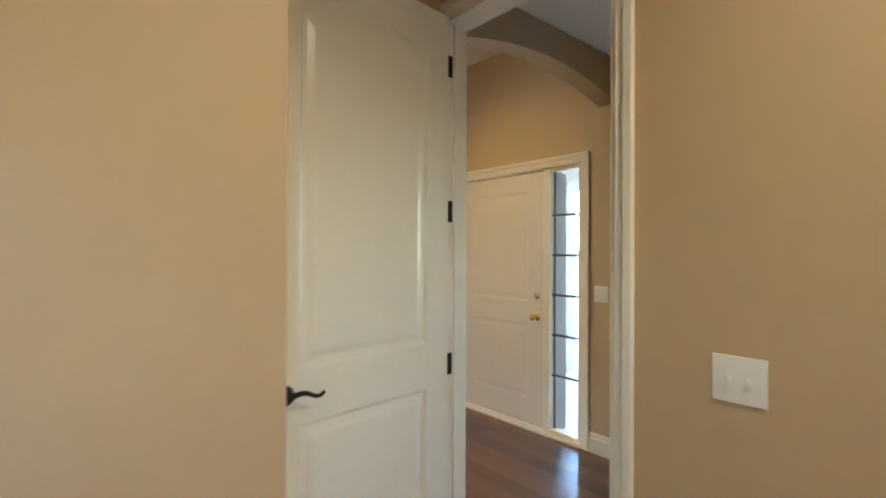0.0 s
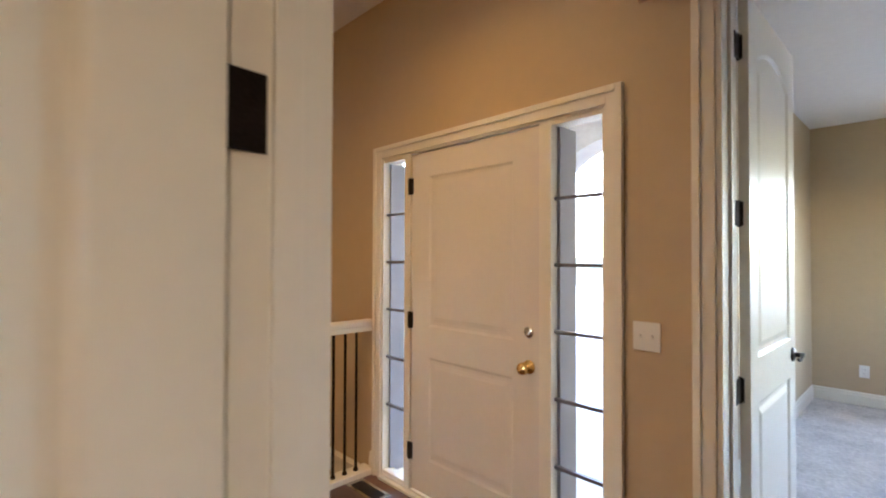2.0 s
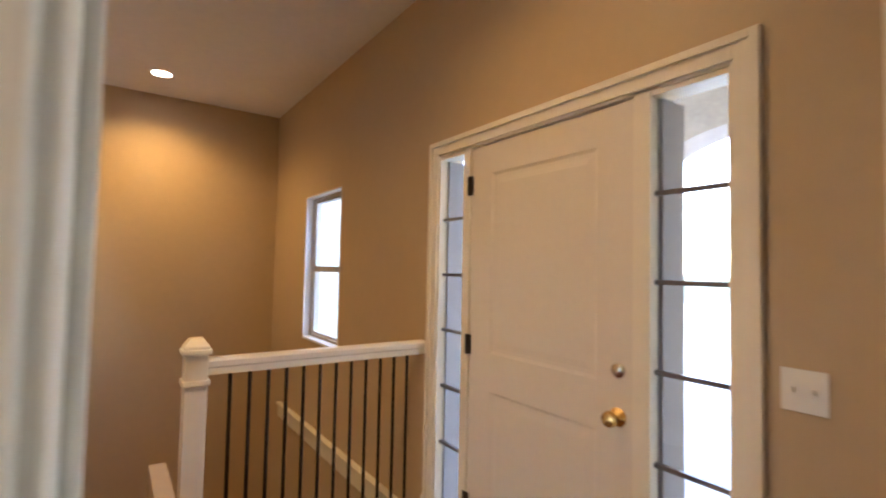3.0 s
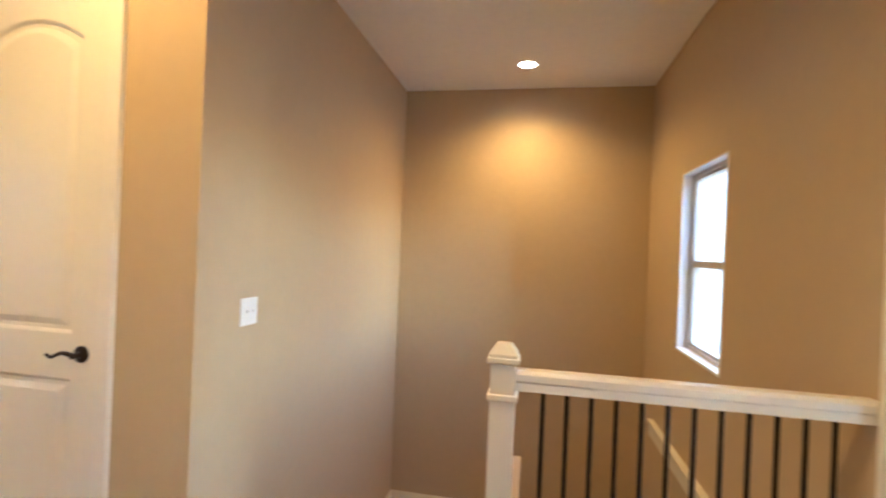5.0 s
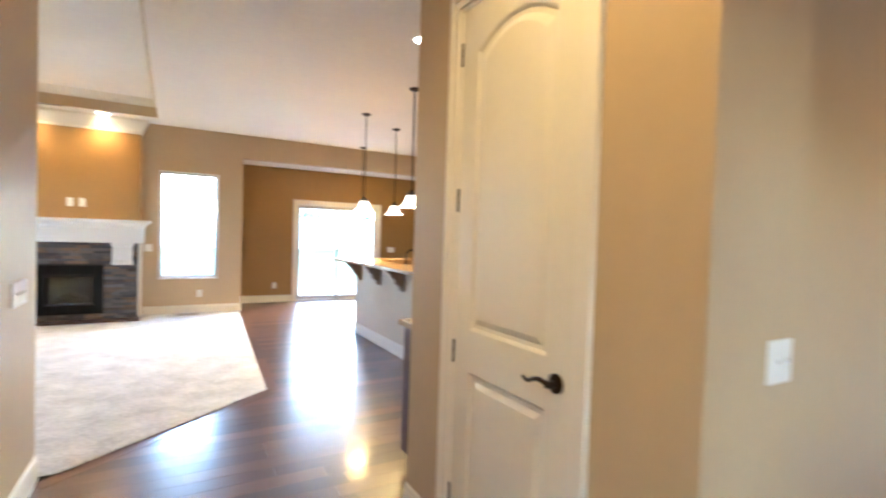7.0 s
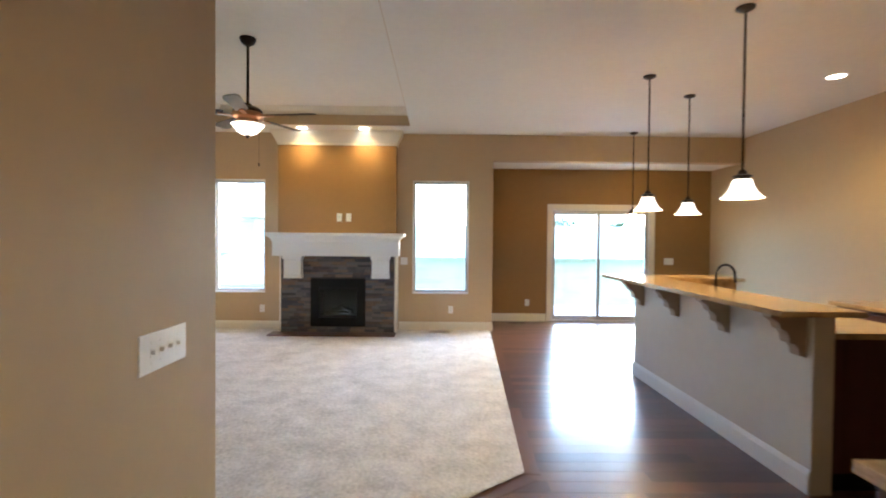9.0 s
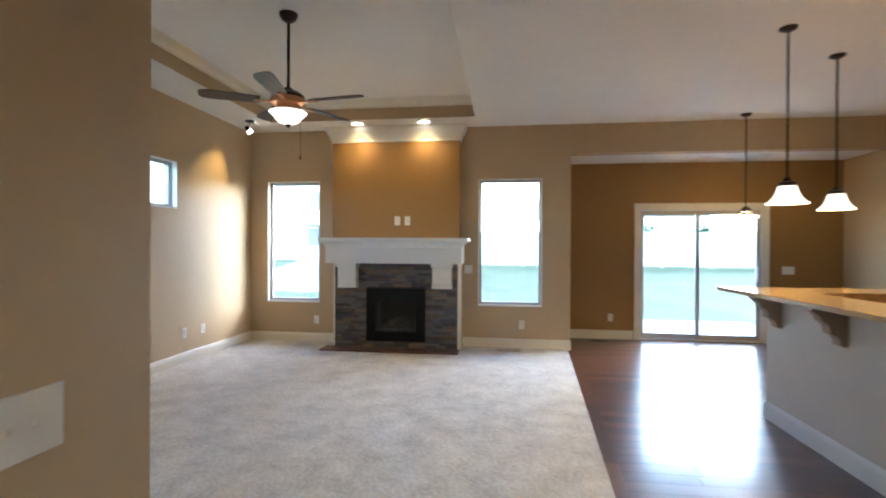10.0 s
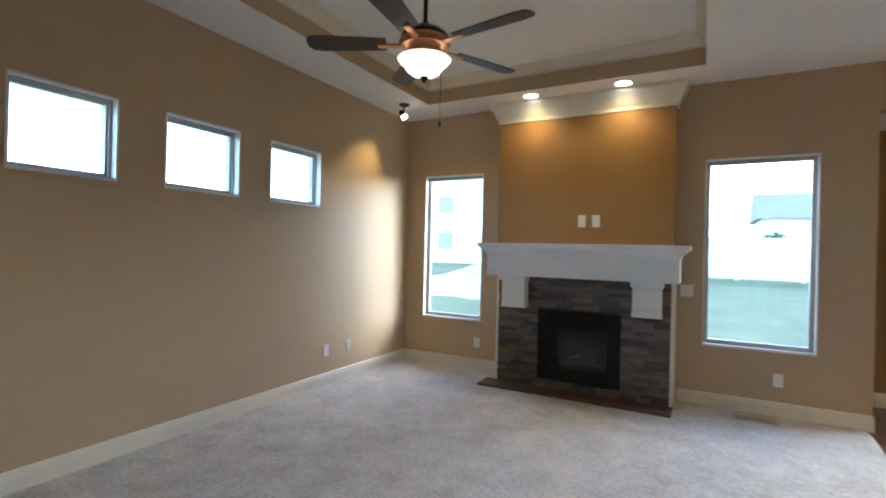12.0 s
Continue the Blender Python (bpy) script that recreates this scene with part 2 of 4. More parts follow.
def wall(name, axis, c0, c1, u0, u1, z0, z1, holes=(), mat=None, label=""):
    """Wall of thickness c0..c1 across axis, running u0..u1, with (u, u, z, z) holes through it."""
    us = sorted({u0, u1, *(h[0] for h in holes), *(h[1] for h in holes)})
    zs = sorted({z0, z1, *(h[2] for h in holes), *(h[3] for h in holes)})

    def full(i, j):
        if not (0 <= i < len(us) - 1 and 0 <= j < len(zs) - 1):
            return False
        um, zm = (us[i] + us[i + 1]) / 2, (zs[j] + zs[j + 1]) / 2
        return not any(h[0] < um < h[1] and h[2] < zm < h[3] for h in holes)
    bm = bmesh.new()
    made = {}

    def v(c, u, z):
        key = (c, u, z)
        if key not in made:
            made[key] = bm.verts.new((c, u, z) if axis == "x" else (u, c, z))
        return made[key]
    for i in range(len(us) - 1):
        for j in range(len(zs) - 1):
            if not full(i, j):
                continue
            a, b, lo, hi = us[i], us[i + 1], zs[j], zs[j + 1]
            for c in (c0, c1):
                bm.faces.new((v(c, a, lo), v(c, b, lo), v(c, b, hi), v(c, a, hi)))
            for di, dj, (p, q) in ((-1, 0, ((a, lo), (a, hi))), (1, 0, ((b, lo), (b, hi))), (0, -1, ((a, lo), (b, lo))), (0, 1, ((a, hi), (b, hi)))):
                if not full(i + di, j + dj):
                    bm.faces.new((v(c0, *p), v(c0, *q), v(c1, *q), v(c1, *p)))
    return solid(name, bm, mat or TAN, label or "smooth tan painted interior wall", "wall", "structure")


def baseboard(axis, c, side, u0, u1, z=0.0):
    """Moulded skirting on a wall face at c; side: the way into the room."""
    prof = [(0, 0), (0.016, 0), (0.016, 0.10), (0.011, 0.115), (0.011, 0.127), (0.004, 0.14), (0, 0.14)]
    outline = [(c + side * d, z + h) for d, h in prof]
    bm = extrude_profile(outline, "y" if axis == "x" else "x", u0, u1)
    return solid("baseboard", bm, WHITE, "cream painted moulded baseboard along the wall", "baseboard", "structure")


def casing(axis, c, side, u0, u1, top, width=0.085, bottom=0.0, head=True):
    """Moulded casing round an opening on a wall face."""
    bm = bmesh.new()

    def bar(a0, a1, b0, b1, t0, t1):
        lo, hi = sorted((c + side * t0, c + side * t1))
        if axis == "x":
            add_box(bm, lo, hi, a0, a1, b0, b1, 0.003)
        else:
            add_box(bm, a0, a1, lo, hi, b0, b1, 0.003)
    w = width
    for a0, a1, s in ((u0 - w, u0, 1), (u1, u1 + w, -1)):
        bar(a0, a1, bottom, top + w, 0.0, 0.014)
        o0, o1 = (a0, a0 + 0.028) if s == 1 else (a1 - 0.028, a1)
        bar(o0, o1, bottom, top + w, 0.0138, 0.024)
    bar(u0, u1, top, top + w, 0.0, 0.014)
    bar(u0 - w + 0.028, u1 + w - 0.028, top + w - 0.028, top + w, 0.0138, 0.024)
    return solid("trim", bm, TRIM, "cream painted moulded casing round the opening", "door casing", "structure")


def jamb(axis, c0, c1, u0, u1, top, thick=0.02):
    bm = bmesh.new()
    lo, hi = min(c0, c1) - 0.004, max(c0, c1) + 0.004
    for a, b, p, q in ((u0, u0 + thick, 0, top), (u1 - thick, u1, 0, top), (u0 + thick, u1 - thick, top - thick, top)):
        add_box(bm, *((lo, hi, a, b) if axis == "x" else (a, b, lo, hi)), p, q, 0.002)
    mid = (c0 + c1) / 2
    for a, b, p, q in ((u0 + thick, u0 + thick + 0.011, 0, top - thick), (u1 - thick - 0.011, u1 - thick, 0, top - thick)):
        add_box(bm, *((mid - 0.018, mid + 0.018, a, b) if axis == "x" else (a, b, mid - 0.018, mid + 0.018)), p, q, 0.002)
    return solid("trim", bm, TRIM, "cream painted door jamb with stop", "door jamb", "structure")


def door_slab(width, height, panels, thick=0.035, depth=0.010):
    """Slab with moulded panels (x0, x1, z0, z1, rise) on both faces; hinge edge at x = 0, centred on y = 0."""
    bm = bmesh.new()

    def loop(p, inset, y):
        x0, x1, z0, z1, rise = p
        x0, x1, z0, z1 = x0 + inset, x1 - inset, z0 + inset, z1 - inset
        pts = [(x0, z0), (x1, z0)]
        k = 14
        for i in range(k + 1):
            s = i / k
            pts.append((x1 + (x0 - x1) * s, z1 - rise + rise * (1 - (2 * s - 1) ** 2) if rise else z1))
        return [bm.verts.new((a, y, b)) for a, b in pts]
    for s in (-1, 1):
        y = s * thick / 2
        rim = [bm.verts.new(q) for q in ((0, y, 0), (width, y, 0), (width, y, height), (0, y, height))]
        edges = [bm.edges.new((rim[i], rim[(i + 1) % 4])) for i in range(4)]
        for p in panels:
            loops = [loop(p, i, y - s * d) for i, d in ((0, 0), (0.006, 0.003), (0.014, depth), (0.030, depth), (0.052, 0.003), (0.056, 0.002))]
            k = len(loops[0])
            edges += [bm.edges.new((loops[0][i], loops[0][(i + 1) % k])) for i in range(k)]
            for a, b in zip(loops, loops[1:]):
                for i in range(k):
                    bm.faces.new((a[i], a[(i + 1) % k], b[(i + 1) % k], b[i]))
            bm.faces.new(loops[-1])
        bmesh.ops.triangle_fill(bm, edges=edges, use_beauty=True)
        if s == -1:
            first = rim
        else:
            for i in range(4):
                bm.faces.new((first[i], first[(i + 1) % 4], rim[(i + 1) % 4], rim[i]))
    return bm


def lever(door, x, z, flip):
    """Bronze lever sets on both faces, pointing to the hinges."""
    for s in (-1, 1):
        rose = lathe([(0.0, 0), (0.033, 0), (0.033, 0.006), (0.026, 0.011), (0.012, 0.013), (0.011, 0.045), (0.0, 0.045)], 20)
        bmesh.ops.transform(rose, matrix=Matrix.Translation((x, s * 0.0175, z)) @ pose(0, 0, 0, -90 * s, 0, 0), verts=rose.verts)
        h = part("door_handle", rose, BRONZE, door, "dark bronze lever handle on a round rose", True)
        pts = []
        for i in range(9):
            u = i / 8
            pts.append((x - flip * (0.118 * u), s * (0.058 + 0.006 * math.sin(u * 3)), z + 0.004 + 0.012 * math.sin(u * 6.0) * (0.3 + u)))
        part("lever", tube(pts, 0.0095, 10, 0.62), BRONZE, h, smooth=True)


def hinges(door, zs, y, mat=None):
    for z in zs:
        bm = tube([(-0.004, y, z - 0.05), (-0.004, y, z + 0.05)], 0.0075, 10)
        add_box(bm, -0.0015, 0.0005, y * 0.15, y * 0.95, z - 0.045, z + 0.045)
        lo, hi = (y - 0.005, y + 0.003) if y > 0 else (y - 0.003, y + 0.005)
        add_box(bm, -0.060, -0.012, lo, hi, z - 0.046, z + 0.046)
        part("hinge", bm, mat or BRONZE, door, "dark bronze butt hinge")


def interior_door(name, at, rz, width, height, swing, label, handle_z=0.955, hinge_mat=None):
    """Two-panel arch-top door hung at its hinge edge."""
    panels = [(0.115, width - 0.115, 0.20, 0.855, 0), (0.115, width - 0.115, 1.03, height - 0.13, 0.075)]
    me = mesh_of(name, door_slab(width, height, panels), WHITE)
    o = tagged(new(name, me), label, "door", "", "structure")
    o.matrix_basis = pose(*at, 0, 0, rz)
    lever(o, width - 0.065, handle_z, 1)
    hinges(o, (0.28, 0.92, 1.58, 2.21), swing * 0.0175, hinge_mat)
    part("latch_plate", box(width + 0.0002, width + 0.0016, -0.012, 0.012, handle_z - 0.05, handle_z + 0.05), BRONZE, o)
    return o


def window(name, axis, c0, c1, u0, u1, z0, z1, out, rails=(), frame_w=0.045, label="", glass_at=0.62, mat=None, frame_mat=None):
    """Fixed unit in a wall hole: reveal lining, frame, optional meeting rails, glass."""
    root = thing(name, label=label or "white-lined window with a slim vinyl frame", category="window", kind="structure")
    inner, outer = (c0, c1)
    g = inner + (outer - inner) * glass_at
    th = 0.012
    fm = frame_mat or VINYL

    def bx(ca, cb, ua, ub, za, zb, bev=0.0):
        lo, hi = sorted((ca, cb))
        return box(lo, hi, ua, ub, za, zb, bev) if axis == "x" else box(ua, ub, lo, hi, za, zb, bev)
    sgn = 1 if outer > inner else -1
    lip = inner - sgn * 0.003
    for ua, ub, za, zb in ((u0, u0 + th, z0, z1), (u1 - th, u1, z0, z1), (u0 + th, u1 - th, z1 - th, z1)):
        part("reveal", bx(lip, outer, ua, ub, za, zb), REVEAL, root)
    part("window_sill", bx(inner - sgn * 0.012, outer, u0 + th, u1 - th, z0, z0 + 0.02, 0.003), REVEAL, root)
    a0, a1, b0, b1 = u0 + th, u1 - th, z0 + 0.02, z1 - th
    fb = bmesh.new()
    w = frame_w
    for ua, ub, za, zb in ((a0, a0 + w, b0, b1), (a1 - w, a1, b0, b1), (a0 + w, a1 - w, b0, b0 + w), (a0 + w, a1 - w, b1 - w, b1)):
        lo, hi = sorted((g - 0.03, g + 0.03))
        add_box(fb, *((lo, hi, ua, ub) if axis == "x" else (ua, ub, lo, hi)), za, zb, 0.004)
        lo, hi = sorted((g - sgn * 0.045, g - sgn * 0.029))
        i = w * 0.45
        ca, cb, cc, cd = (ua if ua == a0 else ua + (0 if zb - za < w * 1.01 else i)), ub, za, zb
        if ua == a0 and ub == a0 + w:
            cb = a0 + w - i
        add_box(fb, *((lo, hi, ca, cb) if axis == "x" else (ca, cb, lo, hi)), cc if cc != b1 - w else cc + i, cd if cd != b0 + w else cd - i, 0.003)
    part("window_frame", fb, fm, root)
    for z in rails:
        part("meeting_rail", bx(g - 0.03, g + 0.03, a0 + w, a1 - w, z - 0.025, z + 0.025, 0.004), fm, root)
    zs = [b0 + w * 0.8, *rails, b1 - w * 0.8]
    for lo, hi in zip(zs, zs[1:]):
        p = part("pane", bx(g - 0.003, g + 0.003, a0 + w * 0.8, a1 - w * 0.8, lo, hi), GLASS, root)
        p.visible_shadow = False
    return root


def plate(name, at, facing, width, height, toggles=0, outlet=False, label="", blank=False):
    """Wall plate; facing: degrees about z of its outward normal from -y."""
    root = thing(name, at, facing, label, "outlet" if outlet else "light switch")
    part("plate", box(-width / 2, width / 2, -0.006, 0.0005, -height / 2, height / 2, 0.0022), PLATE, root)
    for i in range(toggles):
        x = (i - (toggles - 1) / 2) * 0.046
        part("switch_slot", box(x - 0.006, x + 0.006, -0.0072, -0.0055, -0.013, 0.013), PLATE, root)
        t = box(x - 0.004, x + 0.004, -0.019, -0.006, -0.004, 0.008, 0.001)
        part("toggle", t, PLATE, root)
        for zz in (-0.03, 0.03):
            part("screw", lathe([(0.0, 0), (0.003, 0), (0.003, 0.001), (0, 0.001)], 8, (x, 0, 0)), PLATE, root).matrix_basis = pose(0, -0.006, zz, 90, 0, 0)
    if outlet:
        for zz in (-0.02, 0.02):
            part("socket", box(-0.016, 0.016, -0.0085, -0.0055, zz - 0.014, zz + 0.014, 0.003), PLATE, root)
            for xx in (-0.006, 0.006):
                part("slot", box(xx - 0.0012, xx + 0.0012, -0.0092, -0.0084, zz - 0.004, zz + 0.006), BLACK, root)
    return root


# ---- large structure ----
FW = -0.17          # outer face of the front wall
wall("wall_front_foyer", "y", FW, 0.0, -1.62, 4.60, -2.75, CEIL + 0.3, ((-1.60, -0.745, 0, 2.425), (-0.335, 1.215, -0.0, 2.065), (2.605, 3.45, 0.75, 2.075)))
wall("wall_front_hall", "y", FW, 0.0, -3.7, -1.62, -0.2, CEIL + 0.3)
wall("wall_study_hall", "y", 1.53, 1.65, -3.555, -0.605, 0, CEIL + 0.3, ((-1.53, -0.718, 0, 2.425),))
wall("wall_hall_side", "x", -0.725, -0.605, 1.65, 4.92, 0, CEIL + 0.3)
wall("wall_living_south", "y", 4.92, 5.04, -3.555, -0.605, 0, CEIL + 0.3)
HIGH = ((6.60, 7.18, 1.835, 2.385), (7.49, 8.115, 1.835, 2.385), (8.43, 9.07, 1.835, 2.385))
# last hole: unseen study opening, added to let daylight in
wall("wall_west", "x", -3.72, -3.555, 0.0, 10.85, -0.2, CEIL + 0.6, (*HIGH, (3.45, 3.95, 1.2, 2.0)))
wall("wall_living_back", "y", 10.684, 10.85, -3.555, 1.116, -0.2, CEIL + 0.6, ((-3.29, -2.475, 0.585, 2.37), (-0.15, 0.735, 0.585, 2.37)))
wall("wall_nook_side", "x", 0.95, 1.116, 10.85, 11.62, -0.2, CEIL)
wall("wall_nook_back", "y", 11.62, 11.78, 0.95, 5.28, -0.2, CEIL, ((2.27, 4.04, 0.0, 2.02),), ACCENT, "deep brown painted accent wall of the breakfast nook")
wall("wall_nook_header", "y", 10.684, 10.85, 1.116, 5.12, 2.70, CEIL + 0.3)
wall("wall_east", "x", 5.12, 5.28, 2.6, 11.62, -0.2, CEIL + 0.3)
wall("wall_pantry_front", "x", 1.13, 1.25, 2.305, 3.86, 0, CEIL + 0.3, ((2.705, 3.45, 0, 2.425),))
wall("wall_pantry_side", "y", 2.305, 2.41, 1.25, 1.575, 0, CEIL + 0.3)
wall("wall_pantry_return", "x", 1.455, 1.575, 2.41, 2.49, 0, CEIL + 0.3)
wall("wall_stair_side", "y", 2.49, 2.61, 1.455, 4.60, -2.75, CEIL + 0.3)
wall("wall_pantry_back", "y", 3.74, 3.86, 1.25, 5.12, 0, CEIL + 0.3)
wall("wall_stair_end", "x", 4.48, 4.60, 0.0, 2.49, -2.75, CEIL + 0.3)
wall("wall_bedroom_side", "x", -0.40, -0.345, -4.2, FW, -0.2, 2.85)
wall("wall_bedroom_far", "y", -4.32, -4.2, -3.5, -0.345, -0.2, 2.85, ((-2.9, -1.6, 0.8, 2.2),))
wall("wall_bedroom_west", "x", -3.5, -3.38, -4.2, FW, -0.2, 2.85, ((-3.3, -1.9, 0.9, 2.2),))

wall("wall_closet_front", "x", -1.38, -1.28, 2.62, 4.92, 0, CEIL + 0.3)
wall("wall_closet_end", "y", 2.62, 2.75, -1.28, -0.725, 0, CEIL + 0.3)

# hall beam with an arched underside
pts = [(0.0, CEIL + 0.02), (0.0, 2.434)]
for i in range(25):
    s = i / 24
    pts.append((1.53 * s, 2.43 + 0.118 * (1 - abs(2 * s - 1) ** 2.0)))
pts += [(1.53, CEIL + 0.02)]
pts = pts[:1] + pts[2:]
solid("arched_beam", extrude_profile(pts, "x", -0.605, -0.476), TAN, "tan plastered beam with an arched underside across the hall", "arch", "structure")

# ceilings
solid("ceiling_hall", box(-3.555, -0.605, 0.0, 1.53, 2.735, 2.78), CEILING, "off-white lowered hall ceiling", "ceiling", "structure")
TX0, TX1, TY0, TY1 = -2.97, -0.17, 5.55, 10.16
cb = bmesh.new()
for a in ((-3.72, TX0, 5.04, 10.85), (TX1, 5.28, 5.04, 10.85), (TX0, TX1, 5.04, TY0), (TX0, TX1, TY1, 10.85), (-3.72, 5.28, -0.17, 5.04)):
    add_box(cb, *a, CEIL, CEIL + 0.05)
solid("ceiling", cb, CEILING, "off-white lightly textured ceiling with a tray over the living room", "ceiling", "structure")
solid("ceiling_tray", box(TX0 - 0.1, TX1 + 0.1, TY0 - 0.1, TY1 + 0.1, TRAY, TRAY + 0.05), CEILING, "off-white raised tray ceiling", "ceiling", "structure")
solid("ceiling_nook", box(0.95, 5.28, 10.85, 11.78, 2.715, 2.76), CEILING, "off-white lowered nook ceiling", "ceiling", "structure")
solid("ceiling_bedroom", box(-3.5, -0.345, -4.32, FW, 2.74, 2.80), CEILING, "off-white bedroom ceiling", "ceiling", "structure")
solid("roof", box(-4.2, 5.9, -0.6, 12.2, 3.85, 3.95), ROOFING, "dark shingled roof", "roof", "structure")


def ring(name, steps, mat, label):
    """Four mitred sides swept round the tray; steps: (inset, z) outline."""
    bm = bmesh.new()
    loops = [[bm.verts.new((x, y, z)) for x, y in ((TX0 + d, TY0 + d), (TX1 - d, TY0 + d), (TX1 - d, TY1 - d), (TX0 + d, TY1 - d))] for d, z in steps]
    for a, b in zip(loops, loops[1:] + loops[:1]):
        for i in range(4):
            bm.faces.new((a[i], a[(i + 1) % 4], b[(i + 1) % 4], b[i]))
    return solid(name, bm, mat, label, "ceiling trim", "structure")


ring("tray_side", [(0.004, CEIL + 0.001), (0.004, CEIL + 0.16), (0.001, CEIL + 0.16), (0.001, CEIL + 0.001)], TAN, "tan painted upright side of the ceiling tray")
ring("trim", [(0.0, CEIL + 0.15), (0.012, CEIL + 0.15), (0.014, CEIL + 0.17), (0.04, CEIL + 0.20), (0.06, CEIL + 0.245), (0.068, CEIL + 0.262), (-0.06, CEIL + 0.262), (-0.06, CEIL + 0.15)], WHITE, "cream crown moulding round the tray")

# floors below the finish
solid("floor", box(-3.7, 1.38, -0.17, 11.78, -0.2, -0.006), WOODBED, "dark underlay below the hardwood boards", "floor", "structure")
solid("floor_kitchen", box(1.38, 5.28, 2.61, 11.78, -0.2, -0.006), WOODBED, "dark underlay below the hardwood boards", "floor", "structure")
solid("floor_stair_edge", box(1.30, 1.46, 1.20, 2.49, -0.19, -0.0065), WOODBED, "dark floor edge at the stair head", "floor", "structure")


def carpet(name, inside, x0, x1, y0, y1, step=0.03, z=0.014):
    nx, ny = int((x1 - x0) / step), int((y1 - y0) / step)
    xs, ys = np.linspace(x0, x1, nx + 1), np.linspace(y0, y1, ny + 1)
    X, Y = np.meshgrid(xs, ys)
    rng = np.random.default_rng(4)
    lim = inside(Y)
    X = np.minimum(X, lim)
    Z = z + 0.0018 * rng.standard_normal(X.shape)
    Z[:, -1] = -0.004
    V = np.stack([X, Y, Z], -1).reshape(-1, 3)
    idx = np.arange((nx + 1) * (ny + 1)).reshape(ny + 1, nx + 1)
    F = np.stack([idx[:-1, :-1], idx[:-1, 1:], idx[1:, 1:], idx[1:, :-1]], -1).reshape(-1, 4)
    keep = (V[F[:, 1], 0] - V[F[:, 0], 0] > 1e-6) | (V[F[:, 2], 0] - V[F[:, 3], 0] > 1e-6)
    me = bpy.data.meshes.new(name)
    me.from_pydata(V.tolist(), [], F[keep].tolist())
    weld = bmesh.new()
    weld.from_mesh(me)
    bmesh.ops.remove_doubles(weld, verts=weld.verts, dist=0.004)
    weld.to_mesh(me)
    weld.free()
    me.materials.append(CARPET)
    me.polygons.foreach_set("use_smooth", [True] * len(me.polygons))
    return tagged(new(name, me), "pale beige cut-pile carpet with a mottled nap", "carpet", "", "structure")


def carpet_edge(y):
    """East edge of the living room carpet: a diagonal from the hall corner, then straight on."""
    return np.where(y < 6.08, -0.605 + (y - 4.96) * (1.405 / 1.12), 0.80 + (y - 6.08) * 0.062)


carpet("floor_carpet_living", carpet_edge, -3.555, 1.1, 5.04, 10.684)
carpet("floor_carpet_bedroom", lambda y: y * 0 - 0.40, -3.38, -0.40, -4.2, -0.12)
carpet("floor_carpet_study", lambda y: y * 0 - 0.725, -3.555, -0.725, 1.6, 4.92, 0.05)
solid("floor_bedroom", box(-3.5, -0.345, -4.32, FW, -0.2, -0.006), WOODBED, "bedroom subfloor", "floor", "structure")

# baseboards
for a in (("x", -3.555, 1, 5.04, 10.684), ("y", 10.684, -1, -3.555, -2.15), ("y", 10.684, -1, -0.36, 1.116), ("x", 1.116, 1, 10.70, 11.62), ("y", 11.62, -1, 1.116, 2.185), ("y", 11.62, -1, 4.125, 5.12),
          ("x", -0.605, 1, 1.60, 5.04), ("y", 5.04, 1, -3.555, -0.605), ("x", 1.13, -1, 2.29, 2.642), ("x", 1.13, -1, 3.513, 3.86), ("y", 2.305, -1, 1.13, 1.46), ("y", 0.0, 1, 1.30, 1.33),
          ("y", 0.0, 1, -0.69, -0.41), ("y", 1.65, 1, -3.5, -1.65), ("x", -0.725, -1, 1.72, 2.62), ("x", -1.38, -1, 2.604, 4.92), ("y", 2.62, -1, -1.38, -0.725), ("x", -0.40, -1, -4.2, -0.2), ("y", -4.2, 1, -3.38, -0.40), ("x", 5.12, -1, 8.7, 11.62), ("y", 3.86, 1, 1.13, 1.32)):
    baseboard(*a)
baseboard("x", 4.48, -1, 0.0, 2.49, -1.30)
baseboard("y", 2.49, -1, 3.05, 4.46, -1.30)

# casings and jambs
casing("y", 1.65, 1, -1.53, -0.718, 2.425, 0.057)
casing("y", 1.53, -1, -1.53, -0.718, 2.425, 0.095)
jamb("y", 1.53, 1.65, -1.53, -0.718, 2.425)
casing("y", 0.0, 1, -1.60, -0.745, 2.425, 0.075)
jamb("y", FW, 0.0, -1.60, -0.745, 2.425)
casing("x", 1.13, -1, 2.705, 3.45, 2.425, 0.062)
jamb("x", 1.13, 1.25, 2.705, 3.45, 2.425)

# ---- doors ----
interior_door("door_1", (-0.757, 1.672, 0.012), 95, 0.80, 2.40, -1, "open cream two-panel arch-top door on bronze hinges")
interior_door("door_2", (-0.784, -0.19, 0.012), -90, 0.80, 2.40, 1, "open cream two-panel arch-top bedroom door")
interior_door("door_3", (1.150, 3.429, 0.012), -90, 0.702, 2.40, -1, "closed cream two-panel arch-top pantry door", hinge_mat=ANTIQUE)

# front entry: frame, slab, two sidelights
entry = thing("door_4", label="cream front door between two tall divided sidelights", category="front door", kind="structure")
ef = bmesh.new()
for x0, x1 in ((-0.335, -0.318), (-0.068, -0.003), (0.927, 0.982), (1.198, 1.215)):
    add_box(ef, x0, x1, -0.15, 0.004, 0, 2.065, 0.002)
add_box(ef, -0.318, 1.198, -0.15, 0.004, 2.048, 2.065, 0.002)
add_box(ef, -0.335, 1.215, -0.15, 0.002, -0.02, 0.03, 0.002)
